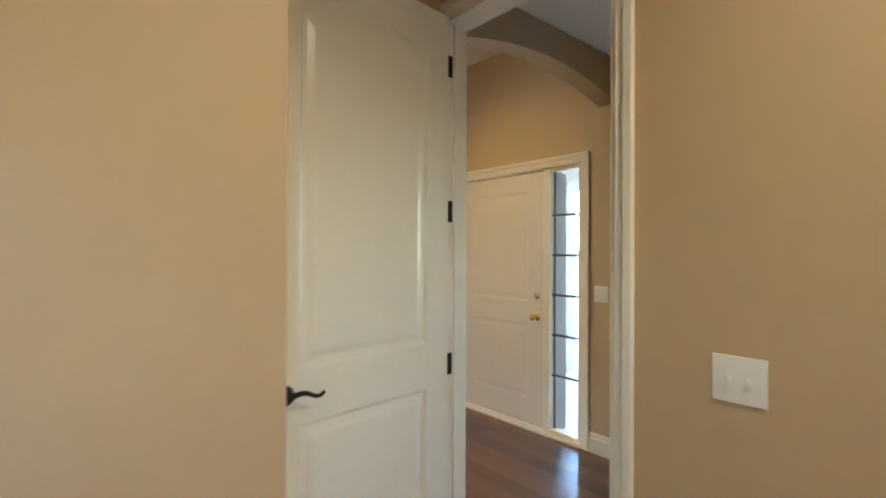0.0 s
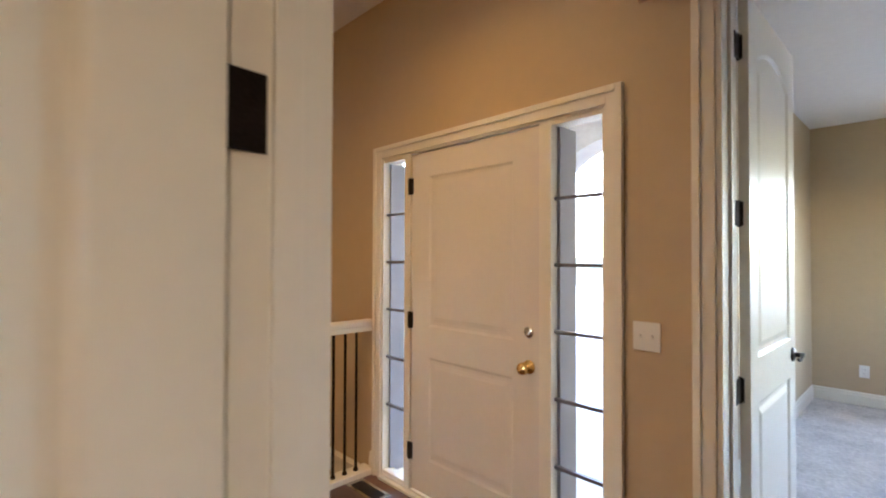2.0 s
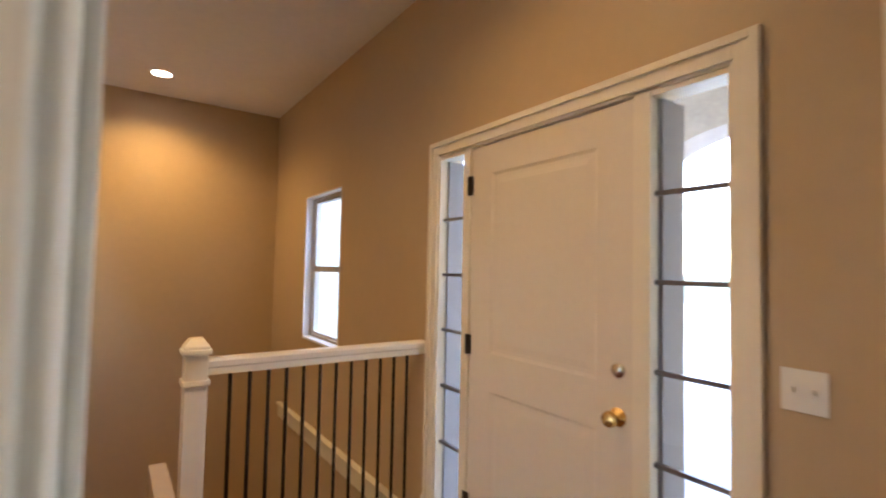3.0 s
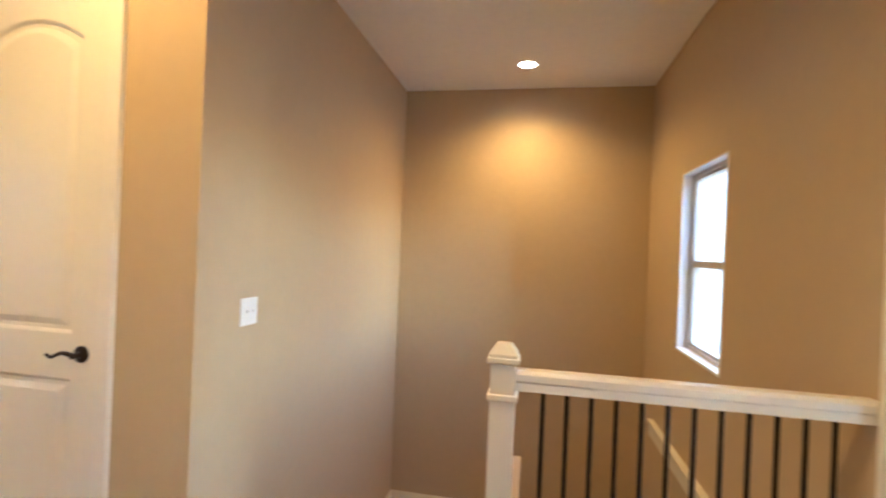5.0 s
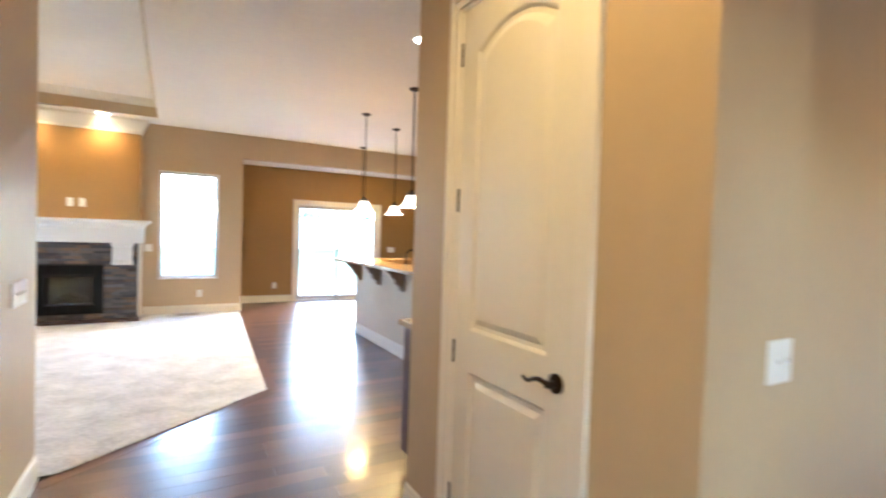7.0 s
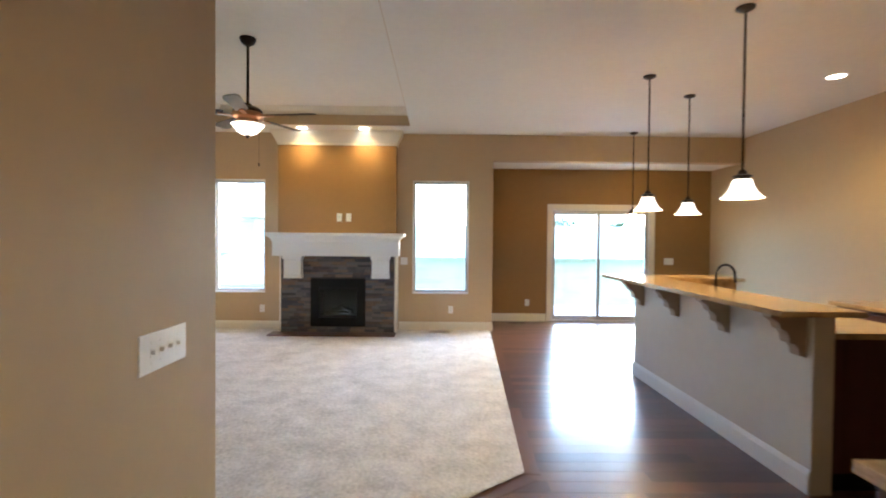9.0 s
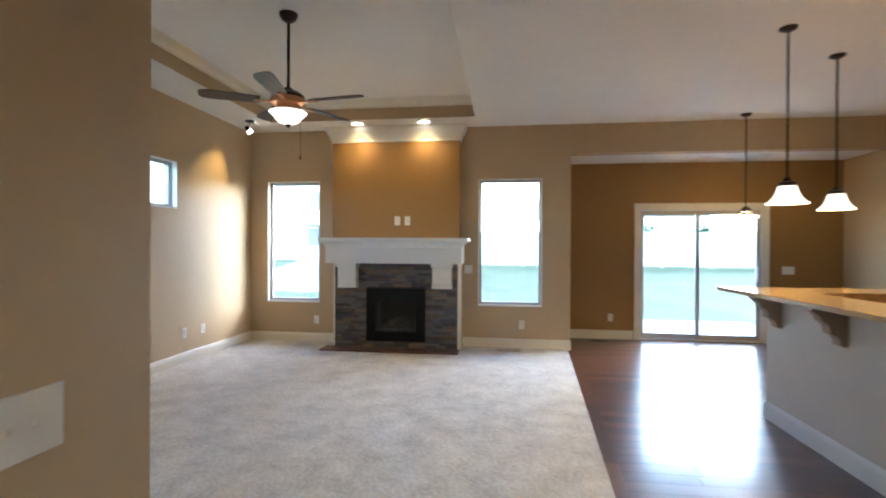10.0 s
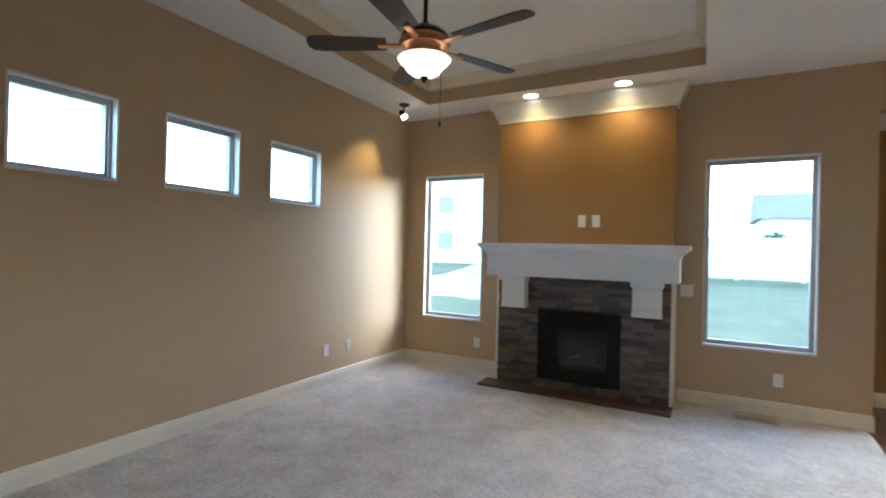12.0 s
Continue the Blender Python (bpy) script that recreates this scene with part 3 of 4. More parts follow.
for x0, x1 in ((-0.318, -0.068), (0.982, 1.198)):
    add_box(ef, x0, x1, -0.07, -0.001, 0.03, 0.055, 0.002)
    add_box(ef, x0, x1, -0.07, -0.001, 2.03, 2.048, 0.002)
part("door_frame", ef, TRIM, entry)
# outer jambs beyond the glass, painted grey for the shade they stand in
for x0, x1 in ((1.180, 1.197), (-0.086, -0.069)):
    part("outer_jamb", box(x0, x1, -0.185, -0.045, 0.03, 2.03, 0.003), JAMBSHADE, entry, "white outer jamb, its shade painted in as grey")
slab = part("door_slab", door_slab(0.921, 2.005, [(0.155, 0.77, 0.20, 0.80, 0), (0.155, 0.77, 0.98, 1.86, 0)], 0.044, 0.006), FRONTDOOR, entry, "cream two-panel slab door")
slab.matrix_basis = pose(0.925, -0.030, 0.038, 0, 0, 180)
kb = lathe([(0.0, 0), (0.033, 0), (0.034, 0.004), (0.02, 0.012), (0.012, 0.02), (0.012, 0.032), (0.024, 0.04), (0.029, 0.052), (0.026, 0.064), (0.014, 0.07), (0.0, 0.071)], 28)
bmesh.ops.transform(kb, matrix=pose(0.06, -0.008, 0.905, -90, 0, 0), verts=kb.verts)
part("knob", kb, BRASS, entry, "round polished brass knob", True)
db = lathe([(0.0, 0), (0.026, 0), (0.027, 0.005), (0.02, 0.01), (0.0, 0.011)], 24)
bmesh.ops.transform(db, matrix=pose(0.06, -0.008, 1.07, -90, 0, 0), verts=db.verts)
part("deadbolt", db, CHROME, entry, "satin nickel deadbolt rose", True)
for z in (0.262, 1.045, 1.85):
    hb = tube([(0.927, 0.006, z - 0.05), (0.927, 0.006, z + 0.05)], 0.008, 10)
    add_box(hb, 0.905, 0.948, -0.002, 0.0048, z - 0.048, z + 0.048)
    part("hinge", hb, BRONZE, entry, "dark bronze hinge")
for x0, x1 in ((-0.318, -0.068), (0.982, 1.198)):
    zs = [0.055, 0.47, 0.777, 1.085, 1.39, 1.695, 2.03]
    for z in zs[1:-1]:
        part("muntin", box(x0, x1, -0.042, -0.022, z - 0.008, z + 0.008, 0.002), MUNTIN, entry)
    for a, b in zip(zs, zs[1:]):
        p = part("pane", box(x0, x1, -0.034, -0.030, a, b), GLASS, entry)
        p.visible_shadow = False
casing("y", 0.0, 1, -0.335, 1.215, 2.06, 0.075)
solid("door_threshold", box(-0.335, 1.215, -0.17, 0.03, 0.0, 0.018, 0.004), WHITE, "pale threshold under the front entry", "threshold", "structure")

# ---- windows ----
window("window_1", "y", 10.684, 10.85, -3.29, -2.475, 0.585, 2.37, 1, frame_w=0.035)
window("window_2", "y", 10.684, 10.85, -0.15, 0.735, 0.585, 2.37, 1, frame_w=0.035)
for i, (a, b, c, d) in enumerate(HIGH):
    window("window_%d" % (3 + i), "x", -3.555, -3.72, a, b, c, d, -1, frame_w=0.032, label="small high window with a slim taupe frame")
window("window_6", "y", 0.0, FW, 2.605, 3.45, 0.75, 2.075, -1, rails=(1.40,), label="single-hung stairwell window in a white reveal")
# added study window, never in view, sized for the light on the walls
window("window_7", "x", -3.555, -3.72, 3.45, 3.95, 1.2, 2.0, -1, label="small unseen study window added to let daylight in")
window("window_8", "y", -4.2, -4.32, -2.9, -1.6, 0.8, 2.2, -1, rails=(1.5,), label="bedroom window with a taupe frame")
window("window_9", "x", -3.38, -3.5, -3.3, -1.9, 0.9, 2.2, -1, rails=(1.5,), label="bedroom side window with a taupe frame")

# sliding patio door
sl = thing("door_5", label="closed sliding glass patio door with a pale frame", category="patio door", kind="structure")
sb = bmesh.new()
for x0, x1, z0, z1 in ((2.27, 2.30, 0, 2.02), (4.01, 4.04, 0, 2.02), (2.30, 4.01, 1.985, 2.02), (2.30, 4.01, 0.0, 0.03)):
    add_box(sb, x0, x1, 11.62, 11.77, z0, z1, 0.003)
part("door_frame", sb, REVEAL, sl)
for k, (x0, x1, y) in enumerate(((2.30, 3.165, 11.70), (3.10, 4.01, 11.66))):
    fb = bmesh.new()
    for a, b, c, d in ((x0, x0 + 0.055, 0.03, 1.985), (x1 - 0.055, x1, 0.03, 1.985), (x0 + 0.055, x1 - 0.055, 0.03, 0.10), (x0 + 0.055, x1 - 0.055, 1.92, 1.985)):
        add_box(fb, a, b, y - 0.016, y + 0.016, c, d, 0.003)
    pn = part("sliding_panel", fb, VINYL, sl)
    g = part("pane", box(x0 + 0.05, x1 - 0.05, y - 0.003, y + 0.003, 0.095, 1.925), GLASS, pn)
    g.visible_shadow = False
hb = box(3.945, 3.965, 11.60, 11.644, 0.92, 1.14, 0.006)
part("door_handle", hb, REVEAL, sl)
casing("y", 11.62, -1, 2.27, 4.04, 2.02, 0.075)

# ---- stairs ----
st = thing("staircase", (0, 0, 0), 0, "carpeted stairs going down to a landing and back", "staircase", "structure")
for i in range(6):
    x = 1.46 + 0.26 * i
    part("tread", box(x, x + 0.29, 1.23, 2.488, -0.186 * (i + 1) - 0.186, -0.186 * (i + 1), 0.008), TREAD, st)
part("landing", box(3.02, 4.478, 0.002, 2.488, -1.40, -1.30), TREAD, st)
for i in range(7):
    x = 3.02 - 0.26 * i
    part("tread", box(x - 0.26, x + 0.03, 0.002, 1.12, -1.30 - 0.186 * (i + 1) - 0.186, -1.30 - 0.186 * (i + 1), 0.008), TREAD, st)
part("well_floor", box(1.30, 4.478, 0.002, 2.488, -2.75, -2.70), TREAD, st)
part("spine_wall", box(1.46, 3.02, 1.12, 1.228, -2.70, -0.02), TAN, st, "tan painted wall between the flights")
solid("wall_stair_head", box(1.30, 1.42, 0.0, 1.12, -2.70, -0.007), TAN, "tan painted wall under the railing", "wall", "structure")
lr = extrude_profile([(0.0, -0.14), (0.02, -0.14), (0.03, -0.125), (0.03, -0.02), (0.05, -0.005), (0.05, 0.012), (0.0, 0.012)], "x", 1.45, 4.06)
solid("trim", lr, WHITE, "cream moulded ledge trim on the stairwell wall", "ledge trim", "structure")

# railing
rl = thing("stair_railing", (1.345, 0, 0), 0, "cream wooden railing with thin dark iron balusters and a square newel", "railing")
part("bottom_rail", box(-0.055, 0.06, 0.0, 1.13, -0.005, 0.035, 0.004), WHITE, rl)
hr = extrude_profile([(-0.032, 0.935), (0.032, 0.935), (0.032, 0.965), (0.036, 0.972), (0.036, 0.995), (0.024, 1.008), (-0.024, 1.008), (-0.036, 0.995), (-0.036, 0.972), (-0.032, 0.965)], "y", 0.0, 1.14)
part("handrail", hr, WHITE, rl)
for i in range(12):
    y = 1.037 - 0.0845 * i
    bm = tube([(0, y, 0.03), (0, y, 0.94)], 0.0092, 8)
    bl = part("baluster", bm, BRONZE, rl, "thin dark iron baluster", True)
    part("shoe", lathe([(0.0, 0), (0.016, 0), (0.016, 0.012), (0.009, 0.024), (0.0, 0.024)], 12, (0, y, 0.034)), BRONZE, bl)
nb = box(-0.045, 0.045, 1.115, 1.205, -0.006, 1.03, 0.004)
nw = part("newel", nb, WHITE, rl)
nc = bmesh.new()
add_box(nc, -0.058, 0.058, 1.102, 1.218, 1.03, 1.052, 0.005)
add_box(nc, -0.050, 0.050, 1.110, 1.210, 1.0515, 1.066, 0.003)
vs = add_box(nc, -0.048, 0.048, 1.112, 1.208, 1.0655, 1.098)
for v in vs[4:]:
    v.co.x *= 0.55
    v.co.y = 1.16 + (v.co.y - 1.16) * 0.55
part("newel_cap", nc, WHITE, nw)
part("newel_collar", box(-0.055, 0.055, 1.105, 1.215, 0.895, 0.92, 0.006), WHITE, nw)
part("newel_base", box(-0.058, 0.058, 1.102, 1.218, 0.0, 0.15, 0.006), WHITE, nw)
nw.location.y = 0.022

# ---- fireplace ----
FX0, FX1, FY = -2.14, -0.375, 10.36
BX0, BX1, BY = -2.225, -0.40, 10.54
solid("wall_chimney_breast", box(BX0, BX1, BY, 10.684, 1.25, CEIL + 0.02), ACCENT, "brown painted chimney breast above the mantel", "chimney breast", "structure")
fp = thing("fireplace", (0, 0, 0), 0, "gas fireplace faced in dark stacked ledge stone under a white mantel", "fireplace")
core = bmesh.new()
for a in ((FX0 + 0.03, -1.665, 0.0, 1.25), (-0.84, FX1 - 0.03, 0.0, 1.25), (-1.665, -0.84, 0.84, 1.25), (-1.665, -0.84, 0.0, 0.12)):
    add_box(core, a[0], a[1], FY + 0.012, 10.684, a[2], a[3])
part("surround_backing", core, MORTAR, fp)
for x0, x1 in ((FX0, FX0 + 0.03), (FX1 - 0.03, FX1)):
    part("side_trim", box(x0, x1, FY - 0.012, 10.684, 0.0, 1.25, 0.003), WHITE, fp)
part("hearth", box(FX0 - 0.10, FX1 + 0.0, 10.09, FY + 0.01, 0.0, 0.035, 0.006), WOOD, fp, "dark wooden hearth board")
bx = bmesh.new()
for a in ((-1.665, -1.535, 0.12, 0.84), (-0.97, -0.84, 0.12, 0.84), (-1.535, -0.97, 0.70, 0.84), (-1.535, -0.97, 0.12, 0.25)):
    add_box(bx, a[0], a[1], FY - 0.022, FY + 0.03, a[2], a[3], 0.004)
add_box(bx, -1.60, -0.90, FY + 0.25, FY + 0.28, 0.12, 0.84)
for a in ((-1.57, -1.535), (-0.97, -0.935)):
    add_box(bx, a[0], a[1], FY + 0.028, FY + 0.26, 0.14, 0.80)
add_box(bx, -1.57, -0.935, FY + 0.028, FY + 0.26, 0.20, 0.25)
insert = part("fire_insert", bx, BLACK, fp, "black metal gas insert")
part("hood", box(-1.53, -0.975, FY - 0.012, FY + 0.02, 0.665, 0.698, 0.004), BLACK, insert)
g = part("fire_glass", box(-1.535, -0.97, FY + 0.022, FY + 0.026, 0.25, 0.70), GLASS, insert)
for i, (a, b) in enumerate((((-1.47, 0.12, 0.29), (-1.05, 0.16, 0.30)), ((-1.38, 0.09, 0.34), (-1.20, 0.20, 0.40)), ((-1.28, 0.20, 0.39), (-1.06, 0.09, 0.33)))):
    lg = tube([(a[0] + (b[0] - a[0]) * k / 5, FY + a[1] + (b[1] - a[1]) * k / 5, a[2] + (b[2] - a[2]) * k / 5 + 0.006 * (k % 2)) for k in range(6)], 0.035, 9, 0.8)
    part("log", lg, LOG, insert, "pale ceramic log", True)
# mantel: shelf, cove, deep frieze, two corbels
mt = thing("mantel", (0, 0, 0), 0, "white painted box mantel shelf with two block corbels", "mantel")
MX0, MX1, MY = FX0 - 0.05, FX1 + 0.04, 10.17
part("frieze", box(MX0, MX1, MY, BY + 0.02, 1.185, 1.44, 0.004), MANTEL, mt)
cove = bmesh.new()
levels = [(0.0, 1.40), (0.012, 1.405), (0.016, 1.43), (0.035, 1.455), (0.06, 1.47), (0.065, 1.485)]
loops = []
for d, z in levels:
    loops.append([cove.verts.new(p) for p in ((MX0 - d, FY, z), (MX0 - d, MY - d, z), (MX1 + d, MY - d, z), (MX1 + d, FY, z))])
for a, b in zip(loops, loops[1:]):
    for i in range(4):
        cove.faces.new((a[i], a[(i + 1) % 4], b[(i + 1) % 4], b[i]))
cove.faces.new(loops[0]), cove.faces.new(loops[-1])
part("cove_moulding", cove, MANTEL, mt)
part("shelf", box(MX0 - 0.085, MX1 + 0.085, MY - 0.085, BY + 0.02, 1.4845, 1.528, 0.006), MANTEL, mt)
for xc in (-1.905, -0.605):
    side = [(FY + 0.0, 1.186), (MY + 0.03, 1.186), (MY + 0.03, 1.14), (MY + 0.045, 1.12), (MY + 0.045, 0.93), (MY + 0.06, 0.90), (MY + 0.06, 0.86), (FY + 0.0, 0.86)]
    part("corbel", extrude_profile(side, "x", xc - 0.125, xc + 0.125), MANTEL, mt, "white square-cut corbel")
    part("corbel_cap", box(xc - 0.14, xc + 0.14, MY + 0.012, FY, 1.135, 1.184, 0.005), MANTEL, mt)
    part("corbel_foot", box(xc - 0.132, xc + 0.132, MY + 0.048, FY, 0.852, 0.905, 0.005), MANTEL, mt)
crown = bmesh.new()
lv = [(0.0, 2.885), (0.012, 2.89), (0.014, 2.92), (0.03, 2.945), (0.06, 3.01), (0.085, 3.05), (0.094, 3.07), (0.094, CEIL + 0.004)]
loops = []
for d, z in lv:
    loops.append([crown.verts.new(p) for p in ((BX0 - d, 10.684, z), (BX0 - d, BY - d, z), (BX1 + d, BY - d, z), (BX1 + d, 10.684, z))])
for a, b in zip(loops, loops[1:]):
    for i in range(3):
        crown.faces.new((a[i], a[i + 1], b[i + 1], b[i]))
solid("trim", crown, WHITE, "cream crown moulding atop the chimney breast", "crown moulding", "structure")

# ---- kitchen bar ----
bar = thing("breakfast_bar", (0, 0, 0), 0, "L-shaped breakfast bar with tan granite top on painted half wall", "breakfast bar")
# half walls take the paint lightened for daylight
part("half_wall", box(2.39, 2.51, 5.85, 8.28, 0, 1.03), BARDAYLIT, bar, "taupe painted half wall, daylight lightened into its colour")
part("end_half_wall", box(2.51, 3.40, 8.16, 8.28, 0, 1.03), BARDAYLIT, bar, "taupe painted half wall, daylight lightened into its colour")
for o in (extrude_profile([(2.39, 0), (2.374, 0), (2.374, 0.11), (2.380, 0.127), (2.386, 0.14), (2.39, 0.14)], "y", 5.85, 8.28), extrude_profile([(8.28, 0), (8.296, 0), (8.296, 0.11), (8.284, 0.14), (8.28, 0.14)], "x", 2.374, 3.40)):
    part("base_moulding", o, REVEAL, bar)
tp = extrude_profile([(2.14, 5.76), (2.62, 5.76), (2.62, 8.10), (3.47, 8.10), (3.47, 8.62), (2.14, 8.62)], "z", 1.03, 1.062)
bmesh.ops.bevel(tp, geom=list(tp.edges), offset=0.006, segments=2, affect="EDGES")
part("bar_top", tp, GRANITE, bar, "polished tan granite slab top")
part("backsplash", box(2.512, 3.40, 8.146, 8.159, 0.926, 1.029, 0.002), GRANITE, bar, "tan granite backsplash")
scroll = [(0, 1.03), (-0.21, 1.03), (-0.21, 1.005), (-0.19, 0.995), (-0.165, 0.975), (-0.15, 0.94), (-0.12, 0.925), (-0.105, 0.90), (-0.10, 0.86), (-0.06, 0.845), (-0.045, 0.82), (-0.04, 0.785), (0, 0.775)]
for y in (8.10, 7.38, 6.66, 5.94):
    part("corbel", extrude_profile([(2.39 + a, b) for a, b in scroll], "y", y - 0.04, y + 0.04), CORBEL, bar, "scroll-cut bracket under the bar top")
base = thing("base_cabinet", (0, 0, 0), 0, "dark cherry base cabinets behind the bar", "cabinet")
part("body", box(2.512, 3.10, 5.9, 8.15, 0.10, 0.89), CABINET, base)
part("toe_kick", box(2.512, 3.04, 5.9, 8.15, 0.0, 0.10), BLACK, base)
for i in range(4):
    y = 5.93 + i * 0.555
    d = part("cabinet_door", box(3.10, 3.12, y, y + 0.53, 0.13, 0.86, 0.003), CABINET, base)
    part("handle", tube([(3.125, y + 0.06, 0.62), (3.15, y + 0.06, 0.64), (3.15, y + 0.06, 0.72), (3.125, y + 0.06, 0.74)], 0.005, 8), CHROME, d)
wt = extrude_profile([(2.512, 5.86), (3.14, 5.86), (3.14, 8.155), (2.512, 8.155)], "z", 0.8905, 0.925)
solid("worktop", wt, GRANITE, "polished tan granite worktop behind the bar", "worktop")
sk = thing("faucet", (2.86, 7.60, 0.925), 0, "dark bronze gooseneck kitchen faucet by the sink", "faucet")
part("faucet_base", lathe([(0.0, 0), (0.03, 0), (0.03, 0.008), (0.02, 0.015), (0.017, 0.07), (0.0, 0.07)], 18), BRONZE, sk, smooth=True)
arc = [(0, 0, 0.05), (0, 0, 0.18)] + [(0.09 - 0.09 * math.cos(a), 0, 0.20 + 0.105 * math.sin(a)) for a in [math.pi * k / 12 for k in range(13)]] + [(0.185, 0, 0.14)]
part("spout", tube(arc, 0.0125, 10), BRONZE, sk, smooth=True)
part("lever", tube([(0, 0.02, 0.06), (0.01, 0.05, 0.085), (0.02, 0.085, 0.12)], 0.006, 8), BRONZE, sk, smooth=True)
isl = thing("kitchen_island", (0, 0, 0), 0, "dark cherry kitchen island with a tan granite top", "kitchen island")
part("body", box(3.80, 4.40, 5.6, 7.36, 0.10, 0.89, 0.004), CABINET, isl)
part("toe_kick", box(3.86, 4.34, 5.66, 7.30, 0, 0.10), BLACK, isl)
part("island_top", box(3.76, 4.44, 5.56, 7.40, 0.89, 0.925, 0.005), GRANITE, isl)
for i in range(3):
    part("cabinet_door", box(3.78, 3.80, 5.63 + i * 0.57, 6.17 + i * 0.57, 0.13, 0.86, 0.003), CABINET, isl)
low = thing("end_cabinet", (0, 0, 0), 0, "dark cherry base cabinet standing against the pantry wall", "cabinet")
part("body", box(1.315, 5.1, 3.862, 4.30, 0.10, 0.875, 0.003), CABINET, low)
part("toe_kick", box(1.41, 5.1, 3.862, 4.24, 0, 0.10), CABINET, low)
part("end_panel", box(1.30, 1.315, 3.862, 4.30, 0.10, 0.875, 0.003), CABINET, low)
for i in range(6):
    part("cabinet_door", box(1.38 + i * 0.58, 1.93 + i * 0.58, 4.30, 4.32, 0.13, 0.85, 0.003), CABINET, low)
solid("worktop", box(1.275, 5.11, 3.862, 4.34, 0.8755, 0.91, 0.004), GRANITE, "tan granite worktop on the end cabinets", "worktop")


# ---- lamps ----
def pendant(at, drop, label, size=1.0, bowl=False):
    root = thing("pendant_lamp", at, 0, label, "pendant lamp", group="pendants over the bar")
    part("canopy", lathe([(0.0, 0.001), (0.062, 0.001), (0.062, -0.012), (0.04, -0.026), (0.012, -0.032), (0.0, -0.032)], 24), BRONZE, root, smooth=True)
    part("rod", tube([(0, 0, -0.03), (0, 0, -drop + 0.18)], 0.008, 10), BRONZE, root)
    part("socket", lathe([(0.0, -drop + 0.20), (0.018, -drop + 0.20), (0.03, -drop + 0.18), (0.034, -drop + 0.168), (0.062, -drop + 0.160), (0.064, -drop + 0.152), (0.05, -drop + 0.146), (0.056, -drop + 0.138), (0.056, -drop + 0.130), (0.0, -drop + 0.130)], 24), BRONZE, root, smooth=True)
    if bowl:
        part("shade", lathe([(0.0, -drop + 0.0), (0.06, -drop + 0.006), (0.11, -drop + 0.03), (0.15, -drop + 0.07), (0.155, -drop + 0.072), (0.148, -drop + 0.078), (0.10, -drop + 0.04), (0.0, -drop + 0.012)], 36), SHADE, root, "lit frosted glass bowl", True)
        for k in range(3):
            a = 2 * math.pi * k / 3
            part("strut", tube([(0.03 * math.cos(a), 0.03 * math.sin(a), -drop + 0.19), (0.07 * math.cos(a), 0.07 * math.sin(a), -drop + 0.15), (0.15 * math.cos(a), 0.15 * math.sin(a), -drop + 0.075)], 0.008, 8), BRONZE, root)
    else:
        pr = [(0.050, 0.136), (0.062, 0.128), (0.068, 0.105), (0.078, 0.075), (0.096, 0.042), (0.122, 0.014), (0.142, 0.0)]
        prof = [(r, -drop + z) for r, z in pr] + [(r - 0.004, -drop + z - 0.002) for r, z in reversed(pr)] + [(pr[0][0], -drop + pr[0][1])]
        part("shade", lathe(prof, 36), SHADE, root, "lit frosted bell glass shade", True)
    return root


for lx, ly in ((2.37, 7.97), (3.10, 8.58), (2.42, 6.56)):
    pendant((lx, ly, CEIL), CEIL - 1.755, "bronze pendant lamp with a lit frosted bell shade over the bar")
pendant((3.23, 10.43, CEIL), CEIL - 1.74, "bronze pendant with a lit frosted bowl in the nook", bowl=True)


def downlight(x, y):
    root = thing("downlight", (x, y, CEIL), 0, "lit round recessed ceiling light with a white ring, from a partly added set", "ceiling light", group="recessed ceiling lights")
    part("trim_ring", lathe([(0.075, -0.001), (0.098, -0.001), (0.098, -0.006), (0.09, -0.010), (0.075, -0.008), (0.075, -0.001)], 32), REVEAL, root, smooth=True)
    part("lens", lathe([(0.0, -0.0045), (0.076, -0.0045), (0.076, -0.0055), (0.0, -0.0055)], 32), DISC, root)


# fittings for the added study, foyer and hall lamps too, out of view
for lx, ly, watts in DOWNLIGHTS:
    downlight(lx, ly)
acc = thing("accent_spotlight", (-3.21, 10.03, CEIL), 0, "bronze ceiling spotlight tilted at the wall, lit", "spotlight")
part("canopy", lathe([(0.0, 0), (0.06, 0), (0.06, -0.015), (0.04, -0.025), (0.0, -0.025)], 24), BRONZE, acc, smooth=True)
part("arm", tube([(0, 0, -0.02), (0, 0, -0.07), (-0.005, -0.01, -0.10)], 0.008, 8), BRONZE, acc)
hd = lathe([(0.0, 0.05), (0.022, 0.05), (0.03, 0.03), (0.034, -0.01), (0.0, -0.01)], 18)
bmesh.ops.transform(hd, matrix=pose(-0.01, -0.015, -0.12, 25, -30, 0), verts=hd.verts)
head = part("head", hd, BRONZE, acc, smooth=True)
hl = lathe([(0.0, -0.01), (0.033, -0.01), (0.036, -0.055), (0.0, -0.06)], 18)
bmesh.ops.transform(hl, matrix=pose(-0.01, -0.015, -0.12, 25, -30, 0), verts=hl.verts)
part("lens", hl, DISC, head, smooth=True)

# ceiling fan, at rest
fan = thing("ceiling_fan", (-1.595, 7.81, TRAY + 0.08), 0, "five-blade bronze ceiling fan with a lit frosted bowl light", "ceiling fan")
part("canopy", lathe([(0.0, -0.08), (0.075, -0.08), (0.075, -0.10), (0.06, -0.13), (0.025, -0.155), (0.0, -0.155)], 28), BRONZE, fan, smooth=True)
part("downrod", tube([(0, 0, -0.15), (0, 0, -0.760)], 0.0125, 12), BRONZE, fan, smooth=True)
